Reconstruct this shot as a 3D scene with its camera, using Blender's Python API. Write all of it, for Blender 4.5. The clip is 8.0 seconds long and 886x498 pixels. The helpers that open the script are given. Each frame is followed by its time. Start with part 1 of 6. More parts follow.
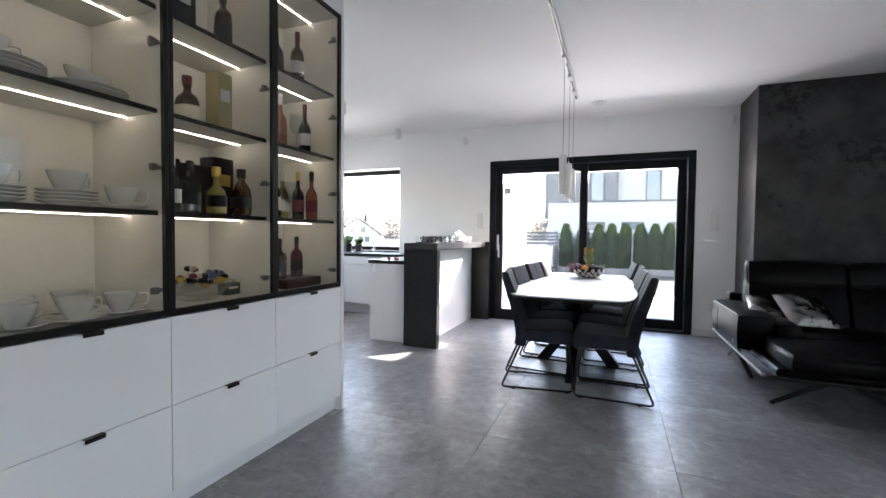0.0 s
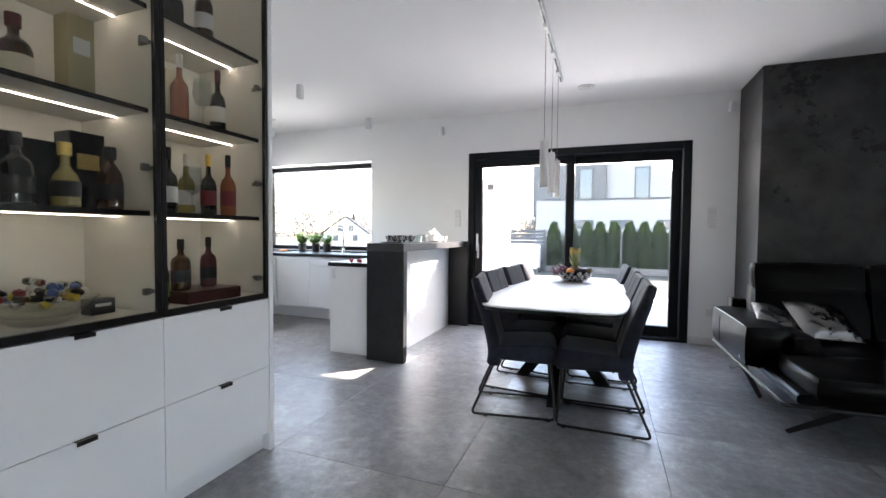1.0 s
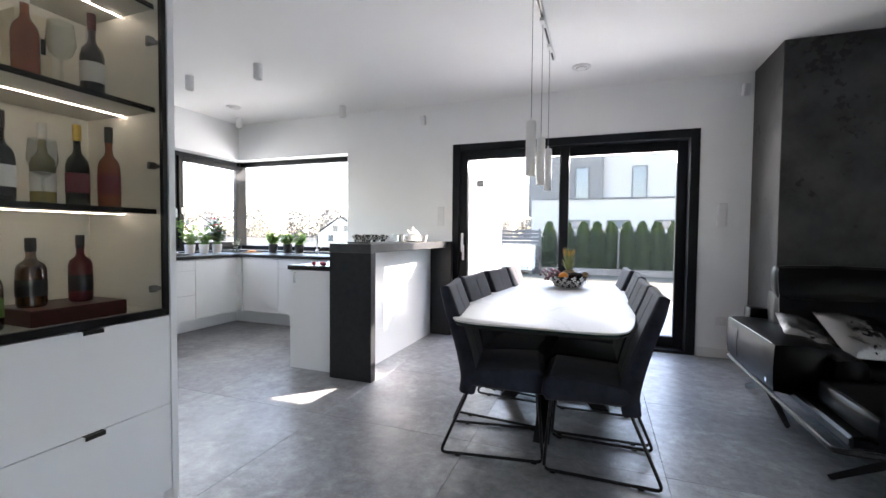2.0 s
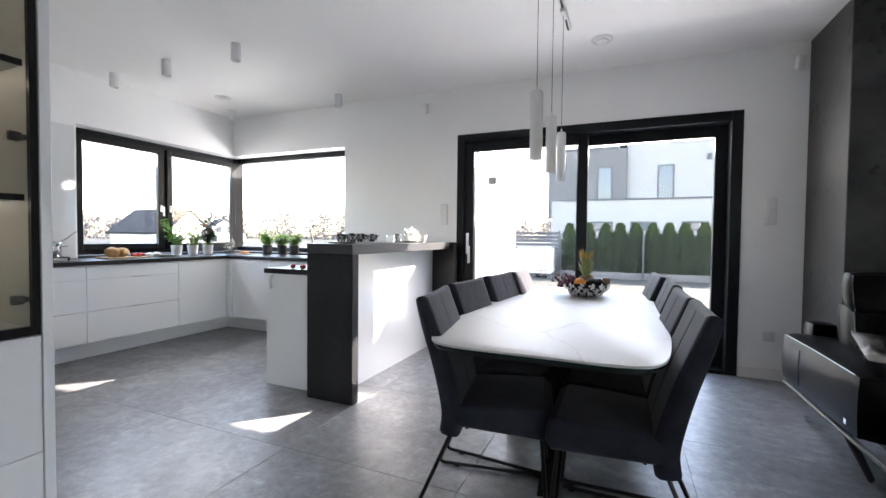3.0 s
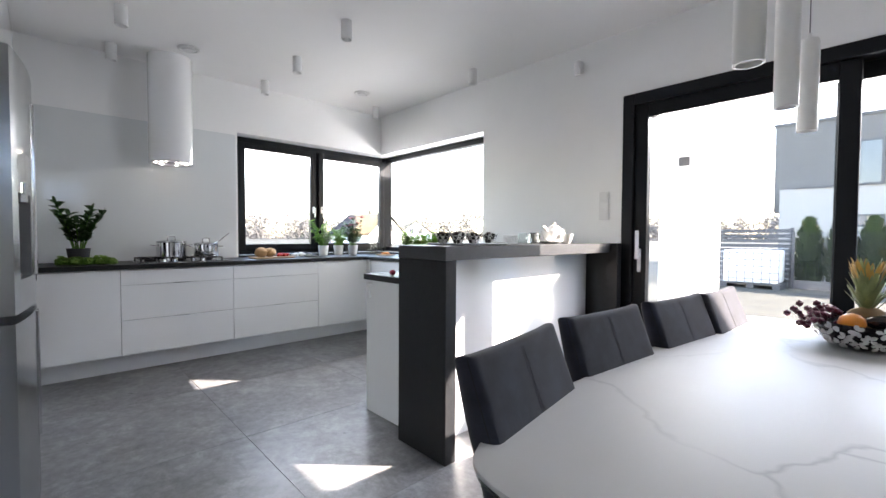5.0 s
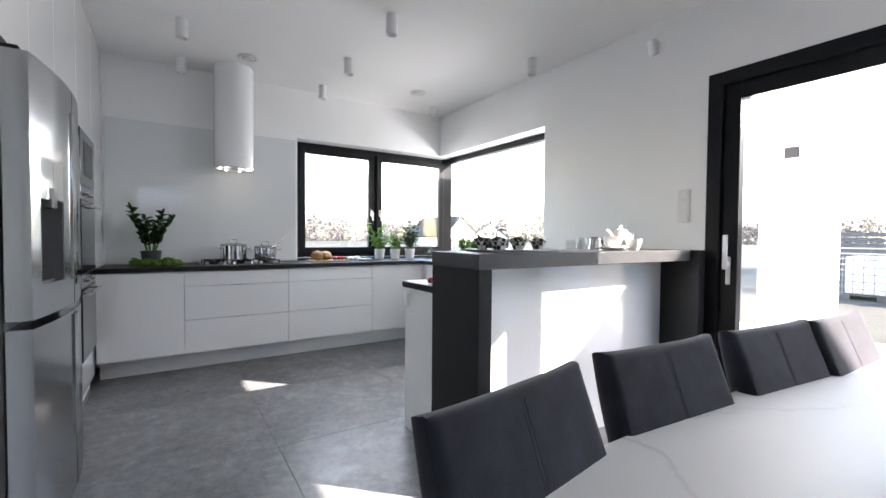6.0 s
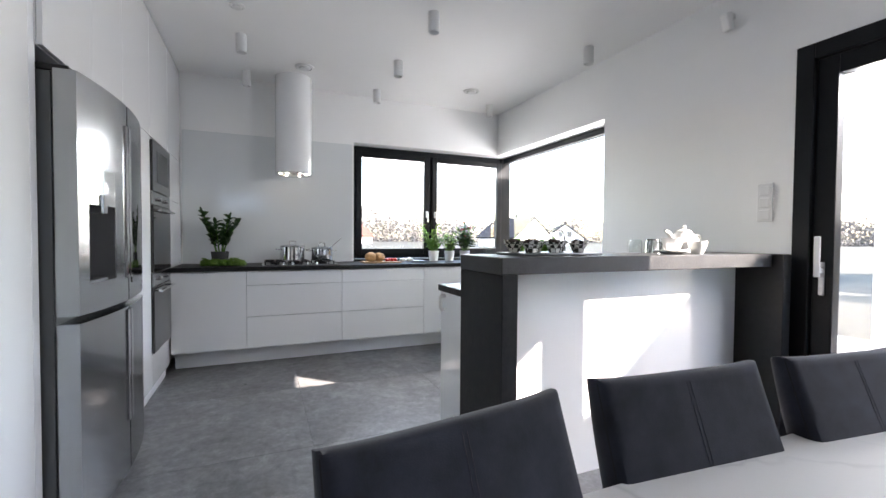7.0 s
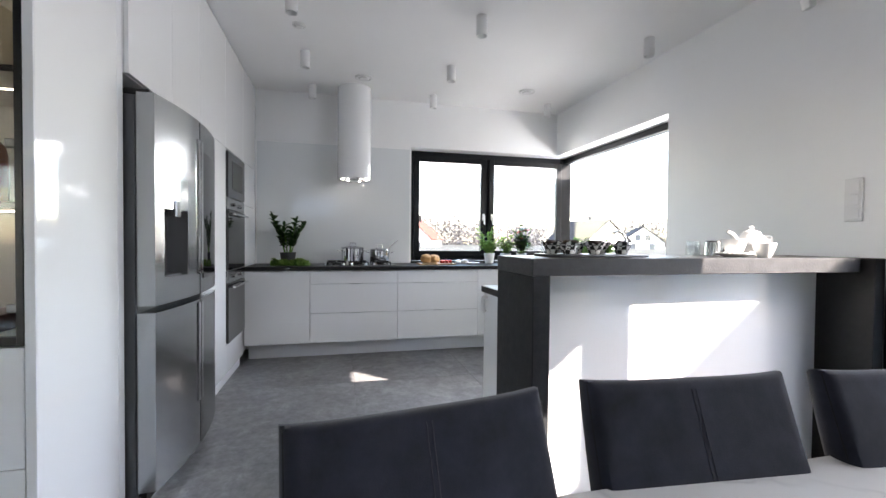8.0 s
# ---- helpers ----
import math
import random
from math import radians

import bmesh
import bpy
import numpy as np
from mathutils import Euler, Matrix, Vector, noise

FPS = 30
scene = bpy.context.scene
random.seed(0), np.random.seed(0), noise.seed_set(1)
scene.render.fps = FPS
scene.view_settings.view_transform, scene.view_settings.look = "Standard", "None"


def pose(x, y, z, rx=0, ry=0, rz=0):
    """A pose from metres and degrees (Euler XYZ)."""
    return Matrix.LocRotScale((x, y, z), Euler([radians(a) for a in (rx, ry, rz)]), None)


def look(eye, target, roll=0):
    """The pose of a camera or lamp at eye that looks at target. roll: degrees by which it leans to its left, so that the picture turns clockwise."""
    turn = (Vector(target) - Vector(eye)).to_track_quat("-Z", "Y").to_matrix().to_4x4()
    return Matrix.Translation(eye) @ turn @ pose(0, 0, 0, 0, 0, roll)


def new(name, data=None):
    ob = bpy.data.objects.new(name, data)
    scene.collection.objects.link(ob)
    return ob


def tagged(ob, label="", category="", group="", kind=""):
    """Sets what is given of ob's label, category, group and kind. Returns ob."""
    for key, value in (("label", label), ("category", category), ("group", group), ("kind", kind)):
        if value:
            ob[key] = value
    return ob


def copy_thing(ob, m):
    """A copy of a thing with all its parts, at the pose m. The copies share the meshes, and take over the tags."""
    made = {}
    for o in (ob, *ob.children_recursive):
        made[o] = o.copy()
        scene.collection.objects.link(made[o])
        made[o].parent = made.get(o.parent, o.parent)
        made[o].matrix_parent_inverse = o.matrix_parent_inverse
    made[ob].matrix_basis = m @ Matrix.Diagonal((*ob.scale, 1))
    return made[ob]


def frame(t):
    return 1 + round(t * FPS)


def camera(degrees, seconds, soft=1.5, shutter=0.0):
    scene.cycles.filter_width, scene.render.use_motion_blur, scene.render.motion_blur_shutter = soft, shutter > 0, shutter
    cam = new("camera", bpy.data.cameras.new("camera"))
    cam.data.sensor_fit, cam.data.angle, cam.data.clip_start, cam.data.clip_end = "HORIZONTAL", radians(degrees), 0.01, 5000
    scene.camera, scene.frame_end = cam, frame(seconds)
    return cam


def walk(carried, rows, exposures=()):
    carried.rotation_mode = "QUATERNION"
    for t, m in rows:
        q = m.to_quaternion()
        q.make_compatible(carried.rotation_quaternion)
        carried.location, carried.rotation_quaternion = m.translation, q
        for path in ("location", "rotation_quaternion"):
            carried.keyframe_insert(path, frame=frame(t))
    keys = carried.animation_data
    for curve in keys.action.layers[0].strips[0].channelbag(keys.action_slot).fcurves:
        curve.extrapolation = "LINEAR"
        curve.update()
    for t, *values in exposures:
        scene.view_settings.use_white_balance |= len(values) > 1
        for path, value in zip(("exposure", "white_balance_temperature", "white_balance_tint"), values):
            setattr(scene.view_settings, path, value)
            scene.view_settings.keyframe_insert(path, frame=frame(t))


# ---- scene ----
cam = camera(92.6, 8.0)
PATH = [
    (0, (0.59, 0.229, 1.187), (-0.16, 2.082, 1.122), 0.6),
    (0.5, (0.594, 0.484, 1.193), (-0.135, 2.345, 1.122), 0.6),
    (1, (0.585, 0.789, 1.193), (-0.121, 2.659, 1.122), 0.5),
    (1.5, (0.577, 1.076, 1.192), (-0.111, 2.953, 1.12), 0.5),
    (3, (0.572, 1.865, 1.158), (-0.209, 3.706, 1.100), 0.6),
    (3.5, (0.579, 2.154, 1.152), (-0.36, 3.919, 1.08), 0.2),
    (4, (0.552, 2.391, 1.13), (-0.573, 4.044, 1.075), 0.2),
    (4.5, (0.499, 2.583, 1.137), (-0.795, 4.107, 1.079), 0.4),
    (5, (0.407, 2.822, 1.156), (-1.055, 4.185, 1.091), 0.3),
    (6.5, (0.337, 3.247, 1.174), (-1.424, 4.193, 1.122), 0.5),
    (7, (0.354, 3.371, 1.178), (-1.486, 4.154, 1.125), 0.4),
    (7.5, (0.378, 3.437, 1.175), (-1.517, 4.074, 1.127), 0.5),
    (8, (0.427, 3.508, 1.168), (-1.515, 3.983, 1.128), 0.5),
]
EXPOSURE = 3.75
walk(cam, [(t, look(eye, target, roll)) for t, eye, target, roll in PATH], exposures=[(0, EXPOSURE + 0.35, 7300, 18), (3.5, EXPOSURE + 0.1, 7300, 18), (8, EXPOSURE + 0.06, 7300, 18)])

# ---- world and sun ----
SUN_TO = Vector((0.70, 0.714, 0.565)).normalized()
world = bpy.data.worlds.new("world")
scene.world = world
world.use_nodes = True
wn = world.node_tree.nodes
sky = wn.new("ShaderNodeTexSky")
sky.sky_type = "NISHITA"
sky.sun_disc = False
sky.sun_elevation = math.asin(SUN_TO.z)
sky.sun_rotation = math.atan2(SUN_TO.x, SUN_TO.y)
sky.dust_density = 0.6
sky.ozone_density = 1.0
wn["Background"].inputs["Strength"].default_value = 0.15
world.node_tree.links.new(sky.outputs[0], wn["Background"].inputs[0])
sun = new("sun", bpy.data.lights.new("sun", "SUN"))
sun.data.energy, sun.data.angle, sun.data.color = 2.7, radians(0.53), (1.0, 0.97, 0.93)
sun.matrix_world = look(SUN_TO * 30, (0, 0, 0))


def window_light(name, eye, target, wide, high, watts):
    """An added area lamp in an opening that stands in for the sky's light."""
    lamp = new(name, bpy.data.lights.new(name, "AREA"))
    lamp.data.shape, lamp.data.size, lamp.data.size_y = "RECTANGLE", wide, high
    lamp.data.energy, lamp.data.color = watts, (0.85, 0.935, 1.0)
    lamp.matrix_world = look(eye, target)


window_light("sky_light_east", (4.69, -1.0, 1.18), (0.0, -1.0, 1.18), 2.5, 2.1, 0.8)
# Strip lamps added under the opening heads to brighten kitchen and ceiling.
window_light("sky_light_west", (-4.66, 5.28, 2.06), (0.0, 5.28, -0.2), 1.8, 0.16, 3.0)
window_light("sky_light_north", (-3.52, 6.41, 2.06), (-3.52, 0.0, 0.4), 1.75, 0.16, 1.4)
window_light("sky_light_door", (0.2, 6.36, 2.02), (0.2, 0.0, 2.7), 2.2, 0.14, 4.6)


# ---- materials ----
def links(m):
    return m.node_tree.nodes, m.node_tree.links


def mat(name, color, rough=0.5, metal=0.0, vary=0.0, scale=6.0, bump=0.0, bump_scale=60.0, coat=0.0, rough_vary=0.0,
        sheen=0.0, random_vary=0.0, stretch=(1, 1, 1), spec=0.5):
    m = bpy.data.materials.new(name)
    m.use_nodes = True
    n, l = links(m)
    b = n["Principled BSDF"]
    b.inputs["Base Color"].default_value = (*color, 1)
    b.inputs["Roughness"].default_value = rough
    b.inputs["Metallic"].default_value = metal
    b.inputs["Coat Weight"].default_value = coat
    b.inputs["Coat Roughness"].default_value = 0.03
    b.inputs["Sheen Weight"].default_value = sheen
    b.inputs["Specular IOR Level"].default_value = spec
    geo = n.new("ShaderNodeNewGeometry")
    mp = n.new("ShaderNodeMapping")
    mp.inputs["Scale"].default_value = stretch
    l.new(geo.outputs["Position"], mp.inputs["Vector"])
    if vary or rough_vary:
        big = n.new("ShaderNodeTexNoise")
        big.inputs["Scale"].default_value = scale
        big.inputs["Detail"].default_value = 7
        big.inputs["Roughness"].default_value = 0.62
        l.new(mp.outputs[0], big.inputs["Vector"])
        if vary:
            ramp = n.new("ShaderNodeMapRange")
            ramp.inputs["From Min"].default_value, ramp.inputs["From Max"].default_value = 0.28, 0.72
            ramp.inputs["To Min"].default_value, ramp.inputs["To Max"].default_value = 1 - vary, 1 + vary
            l.new(big.outputs[0], ramp.inputs[0])
            mul = n.new("ShaderNodeMix")
            mul.data_type, mul.blend_type = "RGBA", "MULTIPLY"
            mul.inputs["Factor"].default_value = 1
            mul.inputs["A"].default_value = (*color, 1)
            l.new(ramp.outputs[0], mul.inputs["B"])
            last = mul.outputs["Result"]
            if random_vary:
                oi = n.new("ShaderNodeObjectInfo")
                r2 = n.new("ShaderNodeMapRange")
                r2.inputs["To Min"].default_value, r2.inputs["To Max"].default_value = 1 - random_vary, 1 + random_vary
                l.new(oi.outputs["Random"], r2.inputs[0])
                m2 = n.new("ShaderNodeMix")
                m2.data_type, m2.blend_type = "RGBA", "MULTIPLY"
                m2.inputs["Factor"].default_value = 1
                l.new(last, m2.inputs["A"])
                l.new(r2.outputs[0], m2.inputs["B"])
                last = m2.outputs["Result"]
            l.new(last, b.inputs["Base Color"])
        if rough_vary:
            rr = n.new("ShaderNodeMapRange")
            rr.inputs["From Min"].default_value, rr.inputs["From Max"].default_value = 0.3, 0.7
            rr.inputs["To Min"].default_value, rr.inputs["To Max"].default_value = max(0.02, rough - rough_vary), rough + rough_vary
            l.new(big.outputs[0], rr.inputs[0])
            l.new(rr.outputs[0], b.inputs["Roughness"])
    if bump:
        fine = n.new("ShaderNodeTexNoise")
        fine.inputs["Scale"].default_value = bump_scale
        fine.inputs["Detail"].default_value = 4
        l.new(mp.outputs[0], fine.inputs["Vector"])
        bp = n.new("ShaderNodeBump")
        bp.inputs["Strength"].default_value = bump
        bp.inputs["Distance"].default_value = 0.004
        l.new(fine.outputs[0], bp.inputs["Height"])
        l.new(bp.outputs[0], b.inputs["Normal"])
    return m


def glass_mat(name, tint, gloss=0.06, rough=0.0):
    """A thin pane: clear straight through, with a mirror-like gloss that rises at grazing angles."""
    m = bpy.data.materials.new(name)
    m.use_nodes = True
    n, l = links(m)
    n.remove(n["Principled BSDF"])
    tr = n.new("ShaderNodeBsdfTransparent")
    tr.inputs[0].default_value = (*tint, 1)
    gl = n.new("ShaderNodeBsdfGlossy")
    gl.inputs["Roughness"].default_value = rough
    lw = n.new("ShaderNodeLayerWeight")
    lw.inputs["Blend"].default_value = 0.5
    pw = n.new("ShaderNodeMath")
    pw.operation = "POWER"
    pw.inputs[1].default_value = 5.0
    l.new(lw.outputs["Facing"], pw.inputs[0])
    ad = n.new("ShaderNodeMath")
    ad.operation = "MULTIPLY_ADD"
    ad.use_clamp = True
    ad.inputs[1].default_value = 0.75
    ad.inputs[2].default_value = gloss
    l.new(pw.outputs[0], ad.inputs[0])
    mx = n.new("ShaderNodeMixShader")
    l.new(ad.outputs[0], mx.inputs[0])
    l.new(tr.outputs[0], mx.inputs[1])
    l.new(gl.outputs[0], mx.inputs[2])
    l.new(mx.outputs[0], n["Material Output"].inputs["Surface"])
    return m


def glow(name, color, strength):
    m = bpy.data.materials.new(name)
    m.use_nodes = True
    b = m.node_tree.nodes["Principled BSDF"]
    b.inputs["Base Color"].default_value = (*color, 1)
    b.inputs["Emission Color"].default_value = (*color, 1)
    b.inputs["Emission Strength"].default_value = strength
    return m


def marble_mat():
    m = mat("marble", (0.80, 0.80, 0.80), rough=0.42, spec=0.18, rough_vary=0.05, scale=9)
    n, l = links(m)
    b = n["Principled BSDF"]
    geo = n.new("ShaderNodeNewGeometry")
    warp = n.new("ShaderNodeTexNoise")
    warp.inputs["Scale"].default_value = 1.6
    warp.inputs["Detail"].default_value = 5
    l.new(geo.outputs["Position"], warp.inputs["Vector"])
    add = n.new("ShaderNodeMix")
    add.data_type, add.blend_type = "RGBA", "LINEAR_LIGHT"
    add.inputs["Factor"].default_value = 0.35
    l.new(geo.outputs["Position"], add.inputs["A"])
    l.new(warp.outputs["Color"], add.inputs["B"])
    vor = n.new("ShaderNodeTexVoronoi")
    vor.feature = "DISTANCE_TO_EDGE"
    vor.inputs["Scale"].default_value = 1.25
    l.new(add.outputs["Result"], vor.inputs["Vector"])
    ramp = n.new("ShaderNodeValToRGB")
    ramp.color_ramp.elements[0].color = (1, 1, 1, 1)
    ramp.color_ramp.elements[1].position = 0.015
    ramp.color_ramp.elements[1].color = (0, 0, 0, 1)
    l.new(vor.outputs["Distance"], ramp.inputs[0])
    mask = n.new("ShaderNodeTexNoise")
    mask.inputs["Scale"].default_value = 2.3
    mask.inputs["Detail"].default_value = 3
    l.new(geo.outputs["Position"], mask.inputs["Vector"])
    mr = n.new("ShaderNodeMapRange")
    mr.inputs["From Min"].default_value, mr.inputs["From Max"].default_value = 0.36, 0.62
    l.new(mask.outputs[0], mr.inputs[0])
    mul = n.new("ShaderNodeMath")
    mul.operation = "MULTIPLY"
    l.new(ramp.outputs[0], mul.inputs[0])
    l.new(mr.outputs[0], mul.inputs[1])
    half = n.new("ShaderNodeMath")
    half.operation = "MULTIPLY"
    half.inputs[1].default_value = 0.48
    l.new(mul.outputs[0], half.inputs[0])
    mix = n.new("ShaderNodeMix")
    mix.data_type = "RGBA"
    mix.inputs["A"].default_value = (0.525, 0.518, 0.508, 1)
    mix.inputs["B"].default_value = (0.24, 0.24, 0.25, 1)
    l.new(half.outputs[0], mix.inputs["Factor"])
    l.new(mix.outputs["Result"], b.inputs["Base Color"])
    return m


M_WALL = mat("wall_paint", (0.85, 0.855, 0.855), 0.75, vary=0.015, scale=2.5, bump=0.06, bump_scale=160)
M_CEIL = mat("ceiling_paint", (0.90, 0.90, 0.90), 0.85, vary=0.012, scale=1.5, bump=0.04, bump_scale=140)


def tile_mat():
    """Concrete-look porcelain: clouds, fine mottling and scuffs, each tile cut from another part of the pattern."""
    m = mat("floor_tile", (0.25, 0.25, 0.25), 0.36)
    n, l = links(m)
    b = n["Principled BSDF"]
    geo = n.new("ShaderNodeNewGeometry")
    oi = n.new("ShaderNodeObjectInfo")
    cv = n.new("ShaderNodeCombineXYZ")
    k = n.new("ShaderNodeMath")
    k.operation = "MULTIPLY"
    k.inputs[1].default_value = 37.0
    l.new(oi.outputs["Random"], k.inputs[0])
    l.new(k.outputs[0], cv.inputs[2])
    add = n.new("ShaderNodeVectorMath")
    l.new(geo.outputs["Position"], add.inputs[0])
    l.new(cv.outputs[0], add.inputs[1])

    def layer(scale, detail, rough, lo, hi, a, c, distort=0.0):
        t = n.new("ShaderNodeTexNoise")
        t.inputs["Scale"].default_value, t.inputs["Detail"].default_value, t.inputs["Roughness"].default_value = scale, detail, rough
        t.inputs["Distortion"].default_value = distort
        l.new(add.outputs[0], t.inputs["Vector"])
        r = n.new("ShaderNodeMapRange")
        r.inputs["From Min"].default_value, r.inputs["From Max"].default_value = lo, hi
        r.inputs["To Min"].default_value, r.inputs["To Max"].default_value = a, c
        l.new(t.outputs[0], r.inputs[0])
        return r.outputs[0]

    cloud = layer(1.7, 4, 0.55, 0.3, 0.7, 0.74, 1.26, 0.4)
    mottle = layer(15, 9, 0.76, 0.3, 0.7, 0.62, 1.38)
    streak = layer(5.0, 9, 0.78, 0.50, 0.70, 1.0, 1.5, 0.9)
    v1 = n.new("ShaderNodeMath")
    v1.operation = "MULTIPLY"
    l.new(cloud, v1.inputs[0])
    l.new(mottle, v1.inputs[1])
    v2 = n.new("ShaderNodeMath")
    v2.operation = "MULTIPLY"
    l.new(v1.outputs[0], v2.inputs[0])
    l.new(streak, v2.inputs[1])
    hue = n.new("ShaderNodeMix")
    hue.data_type = "RGBA"
    hue.inputs["A"].default_value = (0.208, 0.206, 0.208, 1)
    hue.inputs["B"].default_value = (0.200, 0.205, 0.215, 1)
    l.new(layer(0.9, 3, 0.5, 0.35, 0.65, 0.0, 1.0), hue.inputs["Factor"])
    mul = n.new("ShaderNodeMix")
    mul.data_type, mul.blend_type = "RGBA", "MULTIPLY"
    mul.inputs["Factor"].default_value = 1
    l.new(hue.outputs["Result"], mul.inputs["A"])
    l.new(v2.outputs[0], mul.inputs["B"])
    l.new(mul.outputs["Result"], b.inputs["Base Color"])
    l.new(layer(7.0, 8, 0.7, 0.3, 0.7, 0.27, 0.46, 0.5), b.inputs["Roughness"])
    fine = n.new("ShaderNodeTexNoise")
    fine.inputs["Scale"].default_value, fine.inputs["Detail"].default_value = 38, 6
    l.new(add.outputs[0], fine.inputs["Vector"])
    bp = n.new("ShaderNodeBump")
    bp.inputs["Strength"].default_value, bp.inputs["Distance"].default_value = 0.12, 0.003
    l.new(fine.outputs[0], bp.inputs["Height"])
    l.new(bp.outputs[0], b.inputs["Normal"])
    return m


def leaf_mat(name, color, through_color, rough=0.45):
    """Leaves: glossy on top, and light shines through them."""
    m = mat(name, color, rough, vary=0.35, scale=18)
    n, l = links(m)
    tl = n.new("ShaderNodeBsdfTranslucent")
    tl.inputs[0].default_value = (*through_color, 1)
    mx = n.new("ShaderNodeMixShader")
    mx.inputs[0].default_value = 0.4
    l.new(n["Principled BSDF"].outputs[0], mx.inputs[1])
    l.new(tl.outputs[0], mx.inputs[2])
    l.new(mx.outputs[0], n["Material Output"].inputs["Surface"])
    return m


M_TILE = tile_mat()
M_GROUT = mat("grout", (0.12, 0.12, 0.12), 0.9, vary=0.1, scale=20)
M_LACQ = mat("white_lacquer", (0.80, 0.81, 0.82), 0.055, coat=0.4, vary=0.008, scale=3)
M_MATTE = mat("white_satin_front", (0.77, 0.785, 0.81), 0.36, vary=0.01, scale=4)
M_FRAME = mat("anthracite_frame", (0.0075, 0.0092, 0.0118), 0.42, spec=0.17, vary=0.08, scale=12, bump=0.04, bump_scale=220)
M_BLACK = mat("black_metal", (0.007, 0.007, 0.008), 0.34, spec=0.3, vary=0.1, scale=30)
M_SLAB = mat("bar_slab", (0.030, 0.031, 0.034), 0.42, spec=0.45, vary=0.30, scale=26, bump=0.35, bump_scale=110, rough_vary=0.1)
M_TOP = mat("worktop_black", (0.009, 0.009, 0.010), 0.42, spec=0.3, vary=0.3, scale=50, bump=0.2, bump_scale=160)
M_FABRIC = mat("chair_fabric", (0.0140, 0.0158, 0.0260), 0.85, vary=0.55, scale=11, bump=0.15, bump_scale=420, sheen=0.12, spec=0.25)
M_STITCH = mat("grey_stitching", (0.024, 0.025, 0.036), 0.8, vary=0.2, scale=60)
M_PIPING = mat("chair_piping", (0.006, 0.006, 0.009), 0.9, vary=0.2, scale=40)
# Darker copy of bar_slab: the end face's shade is put into its colour.
M_SLAB_SHADED = mat("bar_slab_shaded", (0.019, 0.020, 0.022), 0.5, spec=0.22, vary=0.28, scale=26, bump=0.3, bump_scale=110, rough_vary=0.08)
M_ENDBLACK = mat("black_laminate", (0.010, 0.010, 0.011), 0.38, spec=0.35, vary=0.3, scale=30, bump=0.08, bump_scale=120, rough_vary=0.06)
M_LEATHER = mat("black_leather", (0.0012, 0.0012, 0.0015), 0.36, spec=0.09, vary=0.15, scale=30, bump=0.12, bump_scale=190)
M_CHIM = mat("dark_plaster", (0.050, 0.049, 0.049), 0.55, spec=0.2, vary=0.5, scale=3.6, bump=0.6, bump_scale=9, rough_vary=0.15)


def trowel_marks(m, scale, depth):
    """Sparse dark pits and trowel drags in a stucco material, gathered in loose clusters."""
    n, l = links(m)
    b = n["Principled BSDF"]
    geo = n.new("ShaderNodeNewGeometry")
    fine, cluster = n.new("ShaderNodeTexNoise"), n.new("ShaderNodeTexNoise")
    fine.inputs["Scale"].default_value, fine.inputs["Detail"].default_value, fine.inputs["Roughness"].default_value = scale, 6, 0.6
    cluster.inputs["Scale"].default_value, cluster.inputs["Detail"].default_value = scale * 0.22, 2
    for t in (fine, cluster):
        l.new(geo.outputs["Position"], t.inputs["Vector"])
    add = n.new("ShaderNodeMath")
    add.operation = "ADD"
    l.new(fine.outputs[0], add.inputs[0])
    l.new(cluster.outputs[0], add.inputs[1])
    cut = n.new("ShaderNodeMapRange")
    cut.inputs["From Min"].default_value, cut.inputs["From Max"].default_value = 1.185, 1.26
    cut.inputs["To Min"].default_value, cut.inputs["To Max"].default_value = 1.0, 1.0 - depth
    l.new(add.outputs[0], cut.inputs[0])
    mul = n.new("ShaderNodeMix")
    mul.data_type, mul.blend_type = "RGBA", "MULTIPLY"
    mul.inputs["Factor"].default_value = 1
    l.new(b.inputs["Base Color"].links[0].from_socket, mul.inputs["A"])
    l.new(cut.outputs[0], mul.inputs["B"])
    l.new(mul.outputs["Result"], b.inputs["Base Color"])


trowel_marks(M_CHIM, 13.0, 0.5)
M_STEEL = mat("brushed_steel", (0.38, 0.39, 0.40), 0.19, 1.0, vary=0.05, scale=10, bump=0.03, bump_scale=300, stretch=(1, 1, 0.05))
M_ALU = mat("satin_aluminium", (0.62, 0.62, 0.63), 0.4, 0.35, vary=0.03)
M_CHROME = mat("chrome", (0.72, 0.72, 0.73), 0.10, 1.0)
M_DARKSTEEL = mat("dark_steel_side", (0.09, 0.095, 0.10), 0.4, 0.6, vary=0.05)
M_BLACKGLASS = mat("black_glass", (0.006, 0.006, 0.007), 0.05, coat=0.4)
M_TEALGLASS = mat("dark_green_glass", (0.012, 0.030, 0.028), 0.1, coat=0.3)
M_PLASTIC = mat("white_plastic", (0.74, 0.74, 0.74), 0.35, vary=0.01)
M_CREAM = mat("cabinet_interior", (0.69, 0.68, 0.63), 0.5, vary=0.02, scale=8)
M_MARBLE = marble_mat()
M_GREYMETAL = mat("grey_satin_metal", (0.20, 0.20, 0.21), 0.4, 0.8)
M_BACKGLASS = mat("splash_glass", (0.73, 0.76, 0.77), 0.04, coat=0.6)
M_GLASS = glass_mat("window_glass", (0.98, 0.985, 0.985), 0.022)
M_SMOKE = glass_mat("cabinet_glass", (0.90, 0.90, 0.885), 0.03)
M_CLEAR = glass_mat("clear_glass", (0.95, 0.97, 0.97), 0.05)
M_LED = glow("led_strip", (1.0, 0.95, 0.87), 1.7)
M_HOODLED = glow("hood_led", (1.0, 0.96, 0.9), 2.4)
